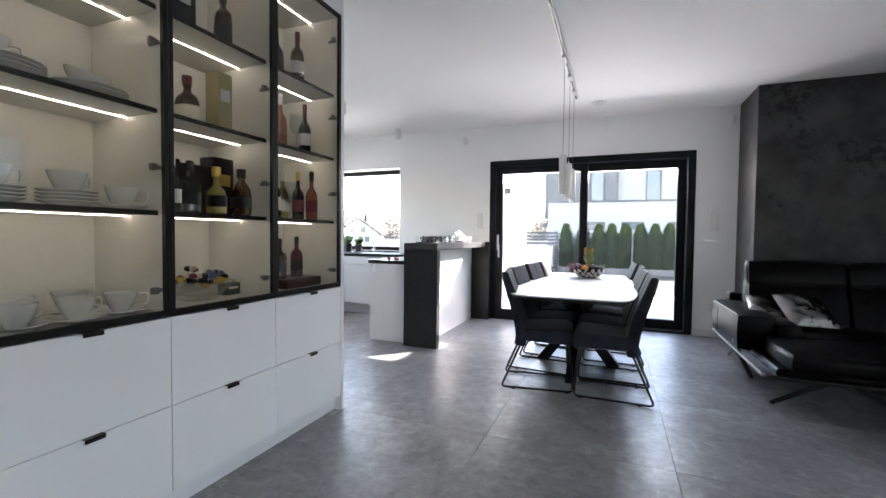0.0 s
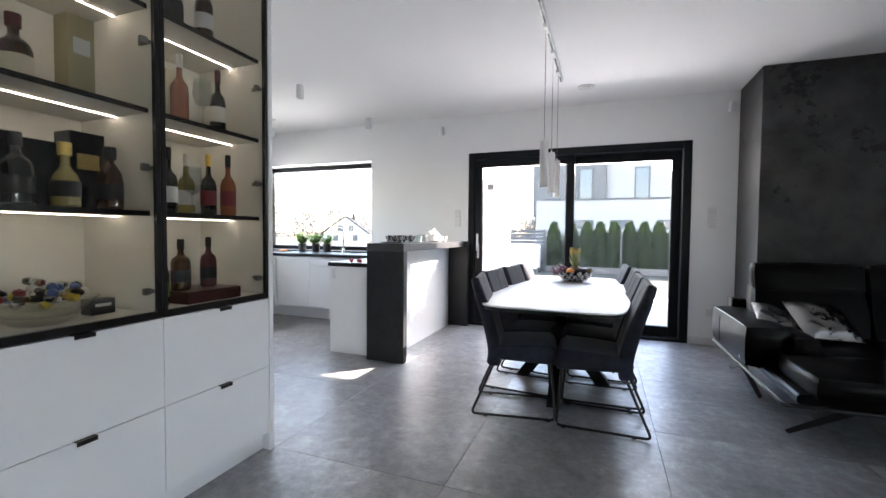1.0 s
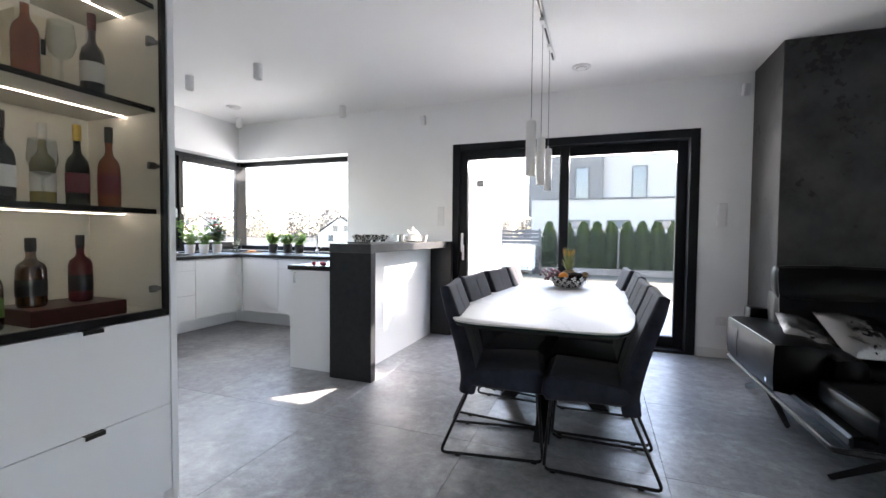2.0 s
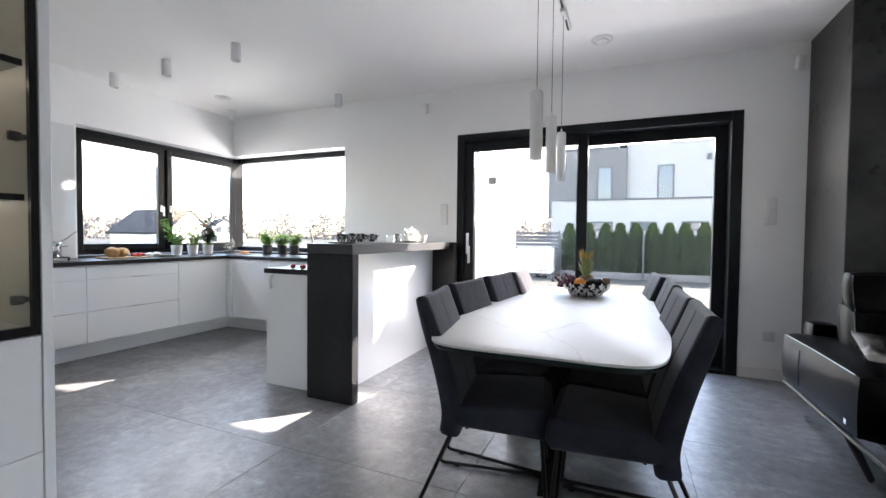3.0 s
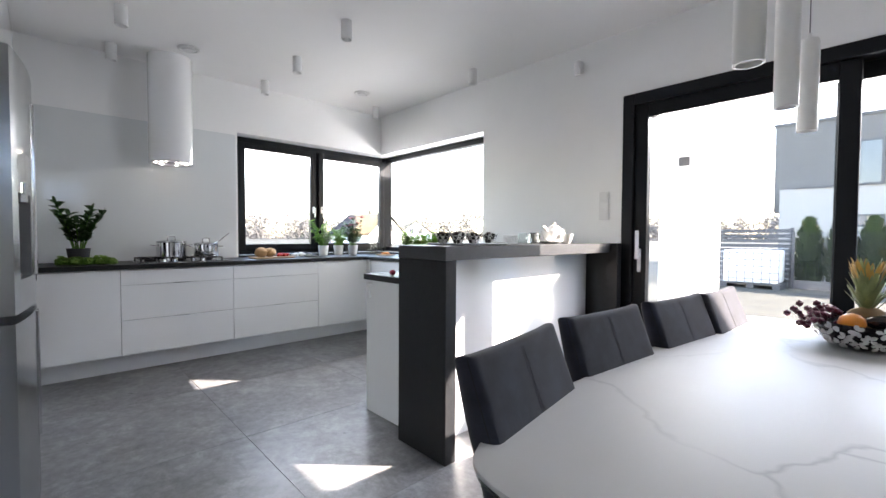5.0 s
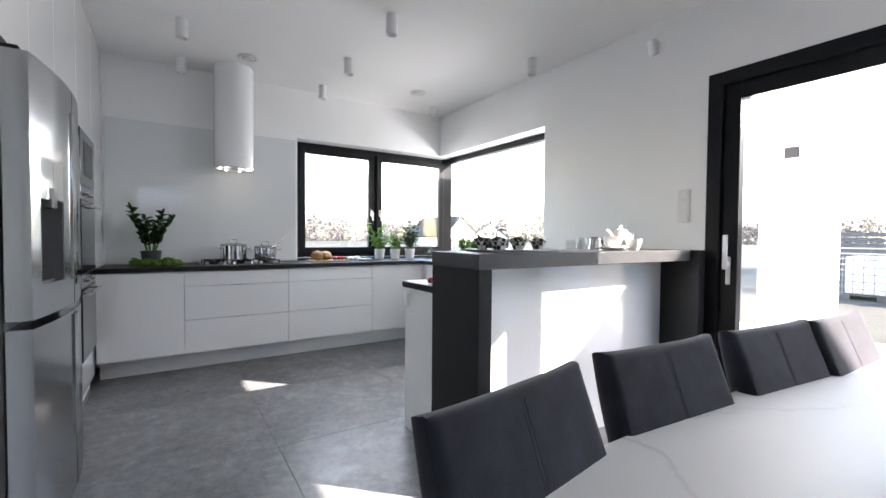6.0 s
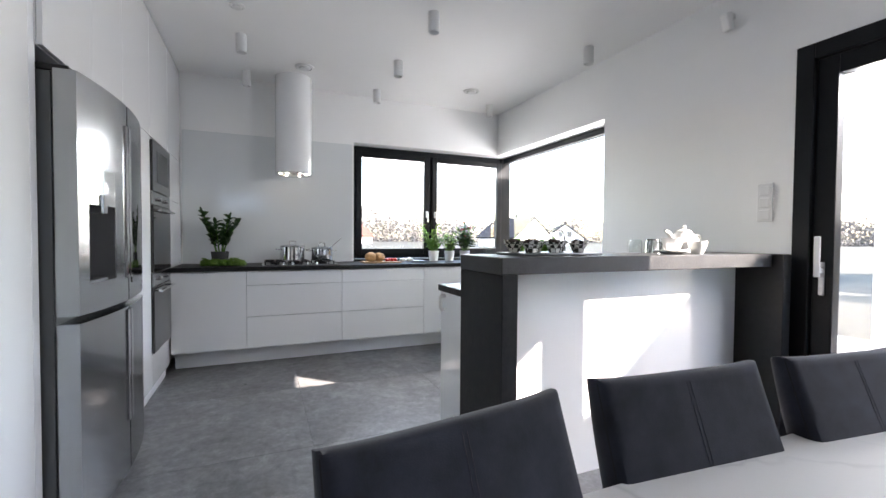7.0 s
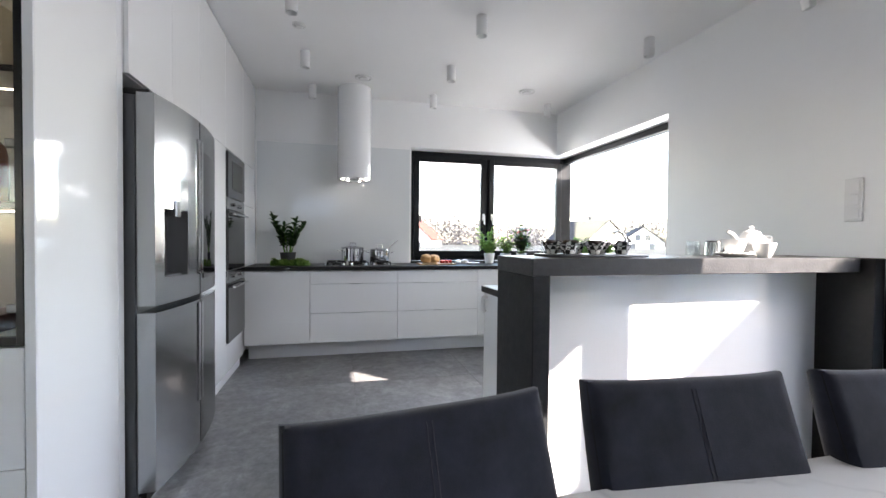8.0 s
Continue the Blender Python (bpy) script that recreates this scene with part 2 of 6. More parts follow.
M_GRASS = mat("dry_grass", (0.034, 0.032, 0.020), 0.95, vary=0.6, scale=1.6, bump=0.5, bump_scale=25)
M_THUJA = mat("thuja_green", (0.022, 0.042, 0.010), 0.9, vary=0.5, scale=9)
M_THUJA_TIP = mat("thuja_tip_ochre", (0.095, 0.078, 0.022), 0.9, vary=0.4, scale=9)
M_BARK = mat("bark", (0.10, 0.07, 0.05), 0.9, vary=0.3, scale=20)
M_RENDER_W = mat("white_render", (0.78, 0.77, 0.75), 0.85, vary=0.03, scale=3, bump=0.1, bump_scale=80)
M_RENDER_L = mat("light_grey_render", (0.245, 0.232, 0.220), 0.85, vary=0.04, scale=2)
M_RENDER_G = mat("grey_render", (0.100, 0.096, 0.093), 0.85, vary=0.05, scale=2)
M_PAVE = mat("pale_paving", (0.42, 0.415, 0.40), 0.85, vary=0.1, scale=3, bump=0.2, bump_scale=40)
M_RENDER_N = mat("cream_render", (0.270, 0.256, 0.243), 0.85, vary=0.04, scale=2)
M_FENCE = mat("fence_grey", (0.040, 0.041, 0.044), 0.5, vary=0.1)
M_WIRE = mat("wire_mesh_grey", (0.035, 0.037, 0.038), 0.9, spec=0.05, vary=0.1)
M_ROOF = mat("roof_tile", (0.03, 0.03, 0.032), 0.9, spec=0.1, vary=0.2, scale=5)
M_ROOF_RED = mat("roof_red", (0.12, 0.045, 0.035), 0.9, spec=0.1, vary=0.2, scale=5)
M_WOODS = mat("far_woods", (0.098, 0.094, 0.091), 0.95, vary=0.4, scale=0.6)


# ---- building blocks ----
ORIGIN = {}


def box(bm, x0, x1, y0, y1, z0, z1, bevel=0.0, seg=1):
    """A box, with its edges rounded by bevel."""
    r = bmesh.ops.create_cube(bm, size=1)
    vs = r["verts"]
    for v in vs:
        v.co = Vector(((x0 + x1) / 2 + v.co.x * (x1 - x0), (y0 + y1) / 2 + v.co.y * (y1 - y0), (z0 + z1) / 2 + v.co.z * (z1 - z0)))
    if bevel:
        es = list({e for v in vs for e in v.link_edges})
        bmesh.ops.bevel(bm, geom=es, offset=bevel, segments=seg, affect="EDGES", profile=0.5, clamp_overlap=True)
    return bm


def lathe(bm, profile, x=0.0, y=0.0, z=0.0, seg=24, squash=1.0):
    """A turned shape: rows of (radius, height) round an upright axis."""
    rings = []
    for r, h in profile:
        if r < 1e-5:
            rings.append([bm.verts.new((x, y, z + h))])
        else:
            rings.append([bm.verts.new((x + r * math.cos(2 * math.pi * i / seg), y + squash * r * math.sin(2 * math.pi * i / seg), z + h)) for i in range(seg)])
    for a, b in zip(rings, rings[1:]):
        for i in range(seg):
            j = (i + 1) % seg
            if len(a) == 1 and len(b) == 1:
                continue
            if len(a) == 1:
                bm.faces.new((a[0], b[j], b[i]))
            elif len(b) == 1:
                bm.faces.new((a[i], a[j], b[0]))
            else:
                bm.faces.new((a[i], a[j], b[j], b[i]))
    return bm


def tube(bm, pts, r, seg=8, close=False, r_end=None):
    """A round rod along a line of points."""
    pts = [Vector(p) for p in pts]
    rings = []
    n = len(pts)
    for k, p in enumerate(pts):
        if close:
            d = pts[(k + 1) % n] - pts[k - 1]
        else:
            d = pts[min(k + 1, n - 1)] - pts[max(k - 1, 0)]
        d.normalize()
        up = Vector((0, 0, 1)) if abs(d.z) < 0.9 else Vector((1, 0, 0))
        a = d.cross(up).normalized()
        b = d.cross(a).normalized()
        rr = r if r_end is None else r + (r_end - r) * k / (n - 1)
        rings.append([bm.verts.new(p + rr * (math.cos(2 * math.pi * i / seg) * a + math.sin(2 * math.pi * i / seg) * b)) for i in range(seg)])
    for k in range(n if close else n - 1):
        a, b = rings[k], rings[(k + 1) % n]
        for i in range(seg):
            j = (i + 1) % seg
            bm.faces.new((a[i], a[j], b[j], b[i]))
    if not close:
        bm.faces.new(rings[0][::-1])
        bm.faces.new(rings[-1])
    return bm


def rounded(points, r, steps=4):
    """A line of points with its inner corners rounded."""
    pts = [Vector(p) for p in points]
    out = [pts[0]]
    for a, b, c in zip(pts, pts[1:], pts[2:]):
        p, q = b + (a - b).normalized() * r, b + (c - b).normalized() * r
        for i in range(steps + 1):
            t = i / steps
            out.append((1 - t) ** 2 * p + 2 * t * (1 - t) * b + t ** 2 * q)
    out.append(pts[-1])
    return out


def prism(bm, outline, z0, z1, bevel=0.0, seg=2):
    """An upright prism over an outline of (x, y)."""
    low = [bm.verts.new((x, y, z0)) for x, y in outline]
    f = bm.faces.new(low)
    r = bmesh.ops.extrude_face_region(bm, geom=[f])
    top = [v for v in r["geom"] if isinstance(v, bmesh.types.BMVert)]
    for v in top:
        v.co.z = z1
    if bevel:
        es = [e for e in bm.edges if all(v in top for v in e.verts) or all(v in low for v in e.verts)]
        bmesh.ops.bevel(bm, geom=es, offset=bevel, segments=seg, affect="EDGES", profile=0.5)
    return bm


def side_shape(bm, outline, y0, y1, bevel=0.0, seg=2, crown=0.0):
    """A shape with an outline of (x, z), drawn out along y and rounded."""
    a = [bm.verts.new((x, y0, z)) for x, z in outline]
    f = bm.faces.new(a)
    r = bmesh.ops.extrude_face_region(bm, geom=[f])
    b = [v for v in r["geom"] if isinstance(v, bmesh.types.BMVert)]
    for v in b:
        v.co.y = y1
    if bevel:
        es = [e for e in bm.edges if all(v in a for v in e.verts) or all(v in b for v in e.verts)]
        bmesh.ops.bevel(bm, geom=es, offset=bevel, segments=seg, affect="EDGES", profile=0.5)
    return bm


def smooth_by_angle(me, degrees=35):
    bm = bmesh.new()
    bm.from_mesh(me)
    bmesh.ops.recalc_face_normals(bm, faces=bm.faces)
    for f in bm.faces:
        f.smooth = True
    for e in bm.edges:
        if len(e.link_faces) != 2 or e.calc_face_angle(0) > radians(degrees):
            e.smooth = False
    bm.to_mesh(me)
    bm.free()


def mesh_of(name, bm, material, shift=(0, 0, 0)):
    me = bpy.data.meshes.new(name)
    bmesh.ops.translate(bm, verts=bm.verts, vec=-Vector(shift))
    bm.to_mesh(me)
    bm.free()
    me.materials.append(material)
    smooth_by_angle(me)
    return me


def thing(name, label, category, at=(0, 0, 0), group="", kind=""):
    """An Empty at a thing's base, for its parts."""
    ob = new(name)
    ob.empty_display_size = 0.1
    ob.location = at
    ORIGIN[ob] = Vector(at)
    return tagged(ob, label, category, group, kind)


def part(name, bm, material, parent, label=""):
    """Links a bmesh, in the place's coordinates, as one mesh under a thing or a part."""
    ob = new(name, mesh_of(name, bm, material, ORIGIN[parent]))
    ob.parent = parent
    ORIGIN[ob] = ORIGIN[parent]
    return tagged(ob, label)


def solid(name, bm, material, label="", category="", kind="", group="", at=None):
    """A thing or piece of the setting that is one mesh."""
    base = Vector(at or (0, 0, 0))
    ob = new(name, mesh_of(name, bm, material, base))
    ob.location = base
    ORIGIN[ob] = base
    return tagged(ob, label, category, group, kind)


def B(*args, **kw):
    return box(bmesh.new(), *args, **kw)


def boxes(*rows, bevel=0.0):
    bm = bmesh.new()
    for r in rows:
        box(bm, *r, bevel=bevel)
    return bm


# ---- structure ----
H = 2.745
XW, YN = -4.385, 6.135
floor = solid("floor", B(-4.7, 5.0, -3.3, 6.45, -0.20, -0.005), M_GROUT, "grey large-format tiled floor", "floor", "structure")
solid("ceiling", B(-4.7, 5.0, -3.3, 6.45, H, H + 0.25), M_CEIL, "smooth white ceiling", "ceiling", "structure")
DX0, DX1, DZ = -1.08, 1.485, 2.247
WZ0, WZ1, WXR, WYL = 0.86, 2.232, -2.54, 4.303
wall_north = solid("wall_north", boxes((-4.685, WXR, YN, 6.435, 0, WZ0), (-4.685, WXR, YN, 6.435, WZ1, H), (WXR, DX0, YN, 6.435, 0, H),
                          (DX0, DX1, YN, 6.435, DZ, H), (DX1, 5.0, YN, 6.435, 0, H)), M_WALL, "plain white painted wall with large openings", "wall", "structure")
solid("wall_west", boxes((-4.685, XW, 1.75, WYL, 0, H), (-4.685, XW, WYL, YN, 0, WZ0), (-4.685, XW, WYL, YN, WZ1, H)), M_WALL,
      "plain white painted wall with a corner window", "wall", "structure")
solid("wall_inner", boxes((XW, -1.72, 1.75, 1.9, 0, H), (-1.72, -1.60, -3.0, 1.9, 0, H)), M_WALL, "plain white wall behind the cabinets", "wall", "structure")
solid("wall_south", B(-1.72, 5.0, -3.3, -3.0, 0, H), M_WALL, "plain white painted wall", "wall", "structure")
solid("wall_east", boxes((4.7, 5.0, -3.0, -2.3, 0, H), (4.7, 5.0, 0.3, 1.95, 0, H), (4.7, 5.0, -2.3, 0.3, 2.26, H), (4.7, 5.0, 3.55, YN, 0, H), (4.7, 5.0, 1.95, 3.55, 2.48, H), (4.7, 5.0, 1.95, 3.55, 0, 1.88)), M_WALL, "plain white painted wall with two windows", "wall", "structure")
chimney = solid("wall_chimney", B(1.915, 3.6, 5.455, YN - 0.002, 0, H - 0.002, bevel=0.004), M_CHIM, "dark grey stucco plaster chimney breast", "wall", "structure")
trim = solid("baseboard", boxes((DX1 + 0.01, 1.912, YN - 0.014, YN - 0.002, 0, 0.09), (-1.60, DX0 - 0.005, YN - 0.014, YN - 0.002, 0, 0.09), bevel=0.002), M_PLASTIC,
             "low white skirting board", "baseboard", "structure")


# ---- sliding door in the north wall ----
def sliding_door():
    d = thing("door_1", "wide anthracite sliding terrace door with two glass leaves", "door", (0.2, YN + 0.1, 0), kind="structure")
    y0, y1 = YN - 0.012, YN + 0.20
    bm = boxes((DX0, DX0 + 0.085, y0, y1, 0, DZ), (DX1 - 0.085, DX1, y0, y1, 0, DZ), (DX0 + 0.085, DX1 - 0.085, y0, y1, DZ - 0.085, DZ),
               (DX0 + 0.085, DX1 - 0.085, y0, y1, 0, 0.03), bevel=0.004)
    part("door_frame", bm, M_FRAME, d)
    for nm, x0, x1, ya in (("sliding_leaf", DX0 + 0.085, 0.25, YN + 0.02), ("fixed_leaf", 0.14, DX1 - 0.085, YN + 0.115)):
        top, bot, st = DZ - 0.088, 0.032, 0.095
        leaf = part(nm, boxes((x0, x0 + st, ya, ya + 0.07, bot, top), (x1 - st, x1, ya, ya + 0.07, bot, top), (x0 + st, x1 - st, ya, ya + 0.07, top - 0.10, top),
                              (x0 + st, x1 - st, ya, ya + 0.07, bot, bot + 0.11), bevel=0.004), M_FRAME, d)
        p = part("pane", B(x0 + st, x1 - st, ya + 0.03, ya + 0.038, bot + 0.11, top - 0.10), M_GLASS, leaf)
        p.visible_shadow = False
        if nm == "sliding_leaf":
            h = boxes((x0 + 0.035, x0 + 0.062, ya - 0.012, ya, 0.88, 1.06), (x0 + 0.035, x0 + 0.06, ya - 0.05, ya - 0.012, 1.0, 1.03), (x0 + 0.034, x0 + 0.062, ya - 0.06, ya - 0.045, 0.98, 1.20), bevel=0.004)
            part("handle", h, M_ALU, leaf, "silver lever handle")
    return d


sliding_door()


# ---- corner window ----
def corner_window():
    xg, yg = -4.60, 6.35
    w = thing("window_1", "anthracite corner window with two opening sashes and a fixed pane", "window", (-4.6, 6.3, WZ0), kind="structure")
    f = boxes((xg - 0.04, xg + 0.04, WYL, WYL + 0.07, 0.93, WZ1), (xg - 0.04, xg + 0.04, WYL + 0.07, 6.28, WZ1 - 0.07, WZ1), (xg - 0.04, xg + 0.04, WYL + 0.07, 6.28, 0.93, 0.985),
              (xg - 0.04, xg + 0.04, 5.245, 5.315, 0.985, WZ1 - 0.07), (xg - 0.05, xg + 0.07, 6.28, 6.42, 0.93, WZ1), bevel=0.004)
    part("window_frame", f, M_FRAME, w)
    f2 = boxes((xg + 0.07, WXR, yg - 0.03, yg + 0.05, WZ1 - 0.065, WZ1), (xg + 0.07, WXR, yg - 0.03, yg + 0.05, 0.93, 0.99), (WXR - 0.06, WXR, yg - 0.03, yg + 0.05, 0.99, WZ1 - 0.065), bevel=0.004)
    part("window_frame", f2, M_FRAME, w)
    for y0, y1, hy in ((WYL + 0.055, 5.262, 5.225), (5.298, 6.285, 5.335)):
        z0, z1 = 0.975, WZ1 - 0.06
        s = part("sash", boxes((xg + 0.02, xg + 0.075, y0, y0 + 0.07, z0, z1), (xg + 0.02, xg + 0.075, y1 - 0.07, y1, z0, z1), (xg + 0.02, xg + 0.075, y0 + 0.07, y1 - 0.07, z1 - 0.07, z1),
                               (xg + 0.02, xg + 0.075, y0 + 0.07, y1 - 0.07, z0, z0 + 0.07), bevel=0.005), M_FRAME, w)
        p = part("pane", B(xg + 0.03, xg + 0.038, y0 + 0.07, y1 - 0.07, z0 + 0.07, z1 - 0.07), M_GLASS, s)
        p.visible_shadow = False
        h = B(xg + 0.076, xg + 0.092, hy - 0.014, hy + 0.014, 1.42, 1.50, bevel=0.004)
        tube(h, rounded([(xg + 0.09, hy, 1.475), (xg + 0.125, hy, 1.475), (xg + 0.125, hy, 1.37)], 0.012), 0.009)
        part("handle", h, M_ALU, s, "silver window handle")
    p = part("pane", B(xg + 0.07, WXR - 0.06, yg, yg + 0.008, 0.99, WZ1 - 0.065), M_GLASS, w)
    p.visible_shadow = False
    part("window_sill", boxes((-4.68, XW, WYL, YN, WZ0, 0.925), (-4.68, WXR, YN, 6.32, WZ0, 0.925)), M_TOP, w, "black sill level with the worktop")
    return w


corner_window()
terrace_window = thing("window_3", "tall two-pane living room window", "window", (4.85, -1.0, 0), kind="structure")
part("window_frame", boxes((4.8, 4.88, -2.3, -2.23, 0, 2.26), (4.8, 4.88, 0.23, 0.3, 0, 2.26), (4.8, 4.88, -2.23, 0.23, 2.19, 2.26), (4.8, 4.88, -2.23, 0.23, 0, 0.07), (4.8, 4.88, -1.04, -0.96, 0.07, 2.19), bevel=0.004), M_FRAME, terrace_window)
for ya, yb in ((-2.23, -1.04), (-0.96, 0.23)):
    part("pane", B(4.835, 4.843, ya, yb, 0.07, 2.19), M_GLASS, terrace_window).visible_shadow = False
east = thing("window_2", "wide low window high in the wall", "window", (4.85, 2.75, 1.88), kind="structure")
part("window_frame", boxes((4.8, 4.88, 1.95, 2.0, 1.88, 2.48), (4.8, 4.88, 3.5, 3.55, 1.88, 2.48), (4.8, 4.88, 2.0, 3.5, 2.43, 2.48), (4.8, 4.88, 2.0, 3.5, 1.88, 1.93), bevel=0.004), M_FRAME, east)
part("pane", B(4.835, 4.843, 2.0, 3.5, 1.93, 2.43), M_GLASS, east).visible_shadow = False



# ---- dining table and chairs ----
TX, TY0, TY1 = 0.285, 3.322, 5.50


def table_outline(grow=0.0):
    pts = []
    cy, hl = (TY0 + TY1) / 2, (TY1 - TY0) / 2 + grow
    n = 40
    for i in range(4 * n):
        a = 2 * math.pi * (i + 0.5) / (4 * n)
        c, s = math.cos(a), math.sin(a)
        e = 0.16
        u = math.copysign(abs(c) ** e, c)
        v = math.copysign(abs(s) ** e, s)
        half = (0.502 - 0.072 * v * v) + grow
        pts.append((TX + half * u, cy + v * (hl - 0.035 * u * u)))
    return pts


def dining_table():
    t = thing("dining_table", "barrel-shaped dining table with white marbled top on black crossed legs", "table", (TX, 4.4, 0))
    part("tabletop", prism(bmesh.new(), table_outline(), 0.740, 0.75, bevel=0.0025), M_MARBLE, t, "white marbled ceramic top")
    part("glass_layer", prism(bmesh.new(), table_outline(-0.003), 0.7295, 0.7395), M_TEALGLASS, t, "dark green glass edge")
    part("underlay", prism(bmesh.new(), table_outline(-0.014), 0.716, 0.729), M_BLACK, t)
    cy = 4.4
    part("mounting_plate", B(TX - 0.2, TX + 0.2, cy - 0.35, cy + 0.35, 0.70, 0.7155, bevel=0.003), M_BLACK, t)
    for sx, sy in ((1, 0), (-1, 0), (0, 1), (0, -1)):
        bm = bmesh.new()
        a, b = Vector((TX - sx * 0.19, cy - sy * 0.34, 0.70)), Vector((TX + sx * 0.32, cy + sy * 0.59, 0.0))
        d = Vector((sx, sy, 0))
        n = Vector((-d.y, d.x, 0))
        q = []
        for p in (a, b):
            for du, dn in ((-0.055, -0.045), (0.055, -0.045), (0.055, 0.045), (-0.055, 0.045)):
                q.append(bm.verts.new(p + d * du + n * dn))
        for f in ((0, 1, 2, 3), (7, 6, 5, 4), (0, 4, 5, 1), (1, 5, 6, 2), (2, 6, 7, 3), (3, 7, 4, 0)):
            bm.faces.new([q[i] for i in f])
        part("leg", bm, M_BLACK, t)
    return t


dining_table()


def spline(mid, t):
    """A smooth line through the rows of mid, t from 0 to 1."""
    f = t * (len(mid) - 1)
    i = min(int(f), len(mid) - 2)
    g = f - i
    p0, p1, p2, p3 = mid[max(i - 1, 0)], mid[i], mid[i + 1], mid[min(i + 2, len(mid) - 1)]
    return [0.5 * (2 * b + (c - a) * g + (2 * a - 5 * b + 4 * c - d) * g * g + (3 * b - a - 3 * c + d) * g ** 3) for a, b, c, d in zip(p0, p1, p2, p3)]


def face_line(mid, y, side, t0, t1, proud, steps=22):
    """A line at y on the front (side 1) or rear (side -1) face of a padded back."""
    out = []
    for i in range(steps + 1):
        t = t0 + (t1 - t0) * i / steps
        x, z, r = spline(mid, t)
        xa, za, _ = spline(mid, max(0, t - 0.02))
        xb, zb, _ = spline(mid, min(1, t + 0.02))
        n = math.hypot(xb - xa, zb - za)
        out.append((x + side * (zb - za) / n * (r + proud), y, z - side * (xb - xa) / n * (r + proud)))
    return out


def padded_back(mid, hw, nu=26, nv=24):
    """A padded back: rows of (x, z, half thickness) up its middle, rounded at all edges, with a sewn groove down the centre."""
    def at(t):
        return spline(mid, t)

    bm = bmesh.new()
    grid = {}
    for side in (1, -1):
        for i in range(nu + 1):
            t = 0.5 - 0.5 * math.cos(math.pi * i / nu)
            x, z, r = at(t)
            x2, z2, _ = at(min(1, t + 0.02))
            x1, z1, _ = at(max(0, t - 0.02))
            tx, tz = x2 - x1, z2 - z1
            n = math.hypot(tx, tz)
            nx, nz = tz / n, -tx / n
            for j in range(nv + 1):
                v = -math.cos(math.pi * j / nv)
                edge = min(1, (1 - abs(v)) * hw / 0.022, t * 0.55 / 0.03 + 0.3, (1 - t) * 0.55 / 0.022)
                k = math.sqrt(max(0, 1 - (1 - edge) ** 2))
                groove = 0.0006 * math.exp(-(v * hw / 0.004) ** 2)
                if side < 0 and k == 0:
                    grid[side, i, j] = grid[1, i, j]
                    continue
                off = side * (r * k - (groove if k > 0.5 else 0))
                lift = 0.006 * (v * v) ** 2 * t ** 6
                grid[side, i, j] = bm.verts.new((x + nx * off, v * hw, z + nz * off + lift))
    for side in (1, -1):
        for i in range(nu):
            for j in range(nv):
                q = [grid[side, i, j], grid[side, i, j + 1], grid[side, i + 1, j + 1], grid[side, i + 1, j]]
                q = list(dict.fromkeys(q))
                if len(q) > 2:
                    bm.faces.new(q if side > 0 else q[::-1])
    bmesh.ops.remove_doubles(bm, verts=bm.verts, dist=0.0002)
    bmesh.ops.holes_fill(bm, edges=[e for e in bm.edges if e.is_boundary], sides=80)
    return bm


def dining_chair():
    c = thing("dining_chair", "dark grey suede dining chair on a black wire sled base", "chair", group="chairs round the dining table")
    hw = 0.212
    # seat: padded, rounded front
    seat = side_shape(bmesh.new(), [(-0.17, 0.385), (0.24, 0.365), (0.262, 0.40), (0.255, 0.465), (0.22, 0.492), (0.05, 0.488), (-0.17, 0.47)], -hw, hw, bevel=0.022, seg=3)
    part("seat", seat, M_FABRIC, c)
    # back: two seam panels meeting in the middle
    outer = [(-0.198, 0.345), (-0.189, 0.43), (-0.205, 0.53), (-0.238, 0.66), (-0.282, 0.80), (-0.307, 0.905)]
    thick = [0.086, 0.088, 0.084, 0.078, 0.068, 0.052]
    mid = [(x + w / 2, z, w / 2) for (x, z), w in zip(outer, thick)]
    part("backrest", padded_back(mid, hw), M_FABRIC, c)
    for k in (-hw + 0.006, hw - 0.006):
        part("piping", tube(bmesh.new(), [(x + 0.62 * r, k, z) for x, z, r in mid[1:]], 0.0022, 6), M_PIPING, c)
    for side in (1, -1):
        for k in (-0.0045, 0.0045):
            part("seam", tube(bmesh.new(), face_line(mid, k, side, 0.10, 0.95, -0.0004), 0.0007, 5), M_STITCH, c)
    for s in (-1, 1):
        y = s * (hw - 0.02)
        line = rounded([(-0.14, y * 0.9, 0.37), (-0.295, y, 0.012), (0.245, y, 0.012), (0.215, y * 0.9, 0.380)], 0.035)
        part("leg", tube(bmesh.new(), line, 0.0085, 8), M_BLACK, c, "black bent wire leg")
        for x in (-0.20, 0.20):
            part("foot_pad", B(x - 0.014, x + 0.014, y - 0.011, y + 0.011, 0, 0.016, bevel=0.003), M_BLACK, c)
    part("seat_bar", tube(bmesh.new(), [(-0.08, -0.2, 0.385), (-0.08, 0.2, 0.385)], 0.008), M_BLACK, c)
    part("seat_bar", tube(bmesh.new(), [(0.22, -0.2, 0.372), (0.22, 0.2, 0.372)], 0.008), M_BLACK, c)
    return c


chair = dining_chair()
spots = [(0.052, 3.680, 9), (0.021, 4.134, -4.8), (0.070, 4.630, -7), (0.120, 5.060, -2), (0.578, 3.665, 180), (0.567, 4.105, 182), (0.572, 4.655, 180), (0.535, 5.140, 184)]
chair.matrix_basis = pose(spots[0][0], spots[0][1], 0, 0, 0, spots[0][2])
for x, y, a in spots[1:]:
    copy_thing(chair, pose(x, y, 0, 0, 0, a))


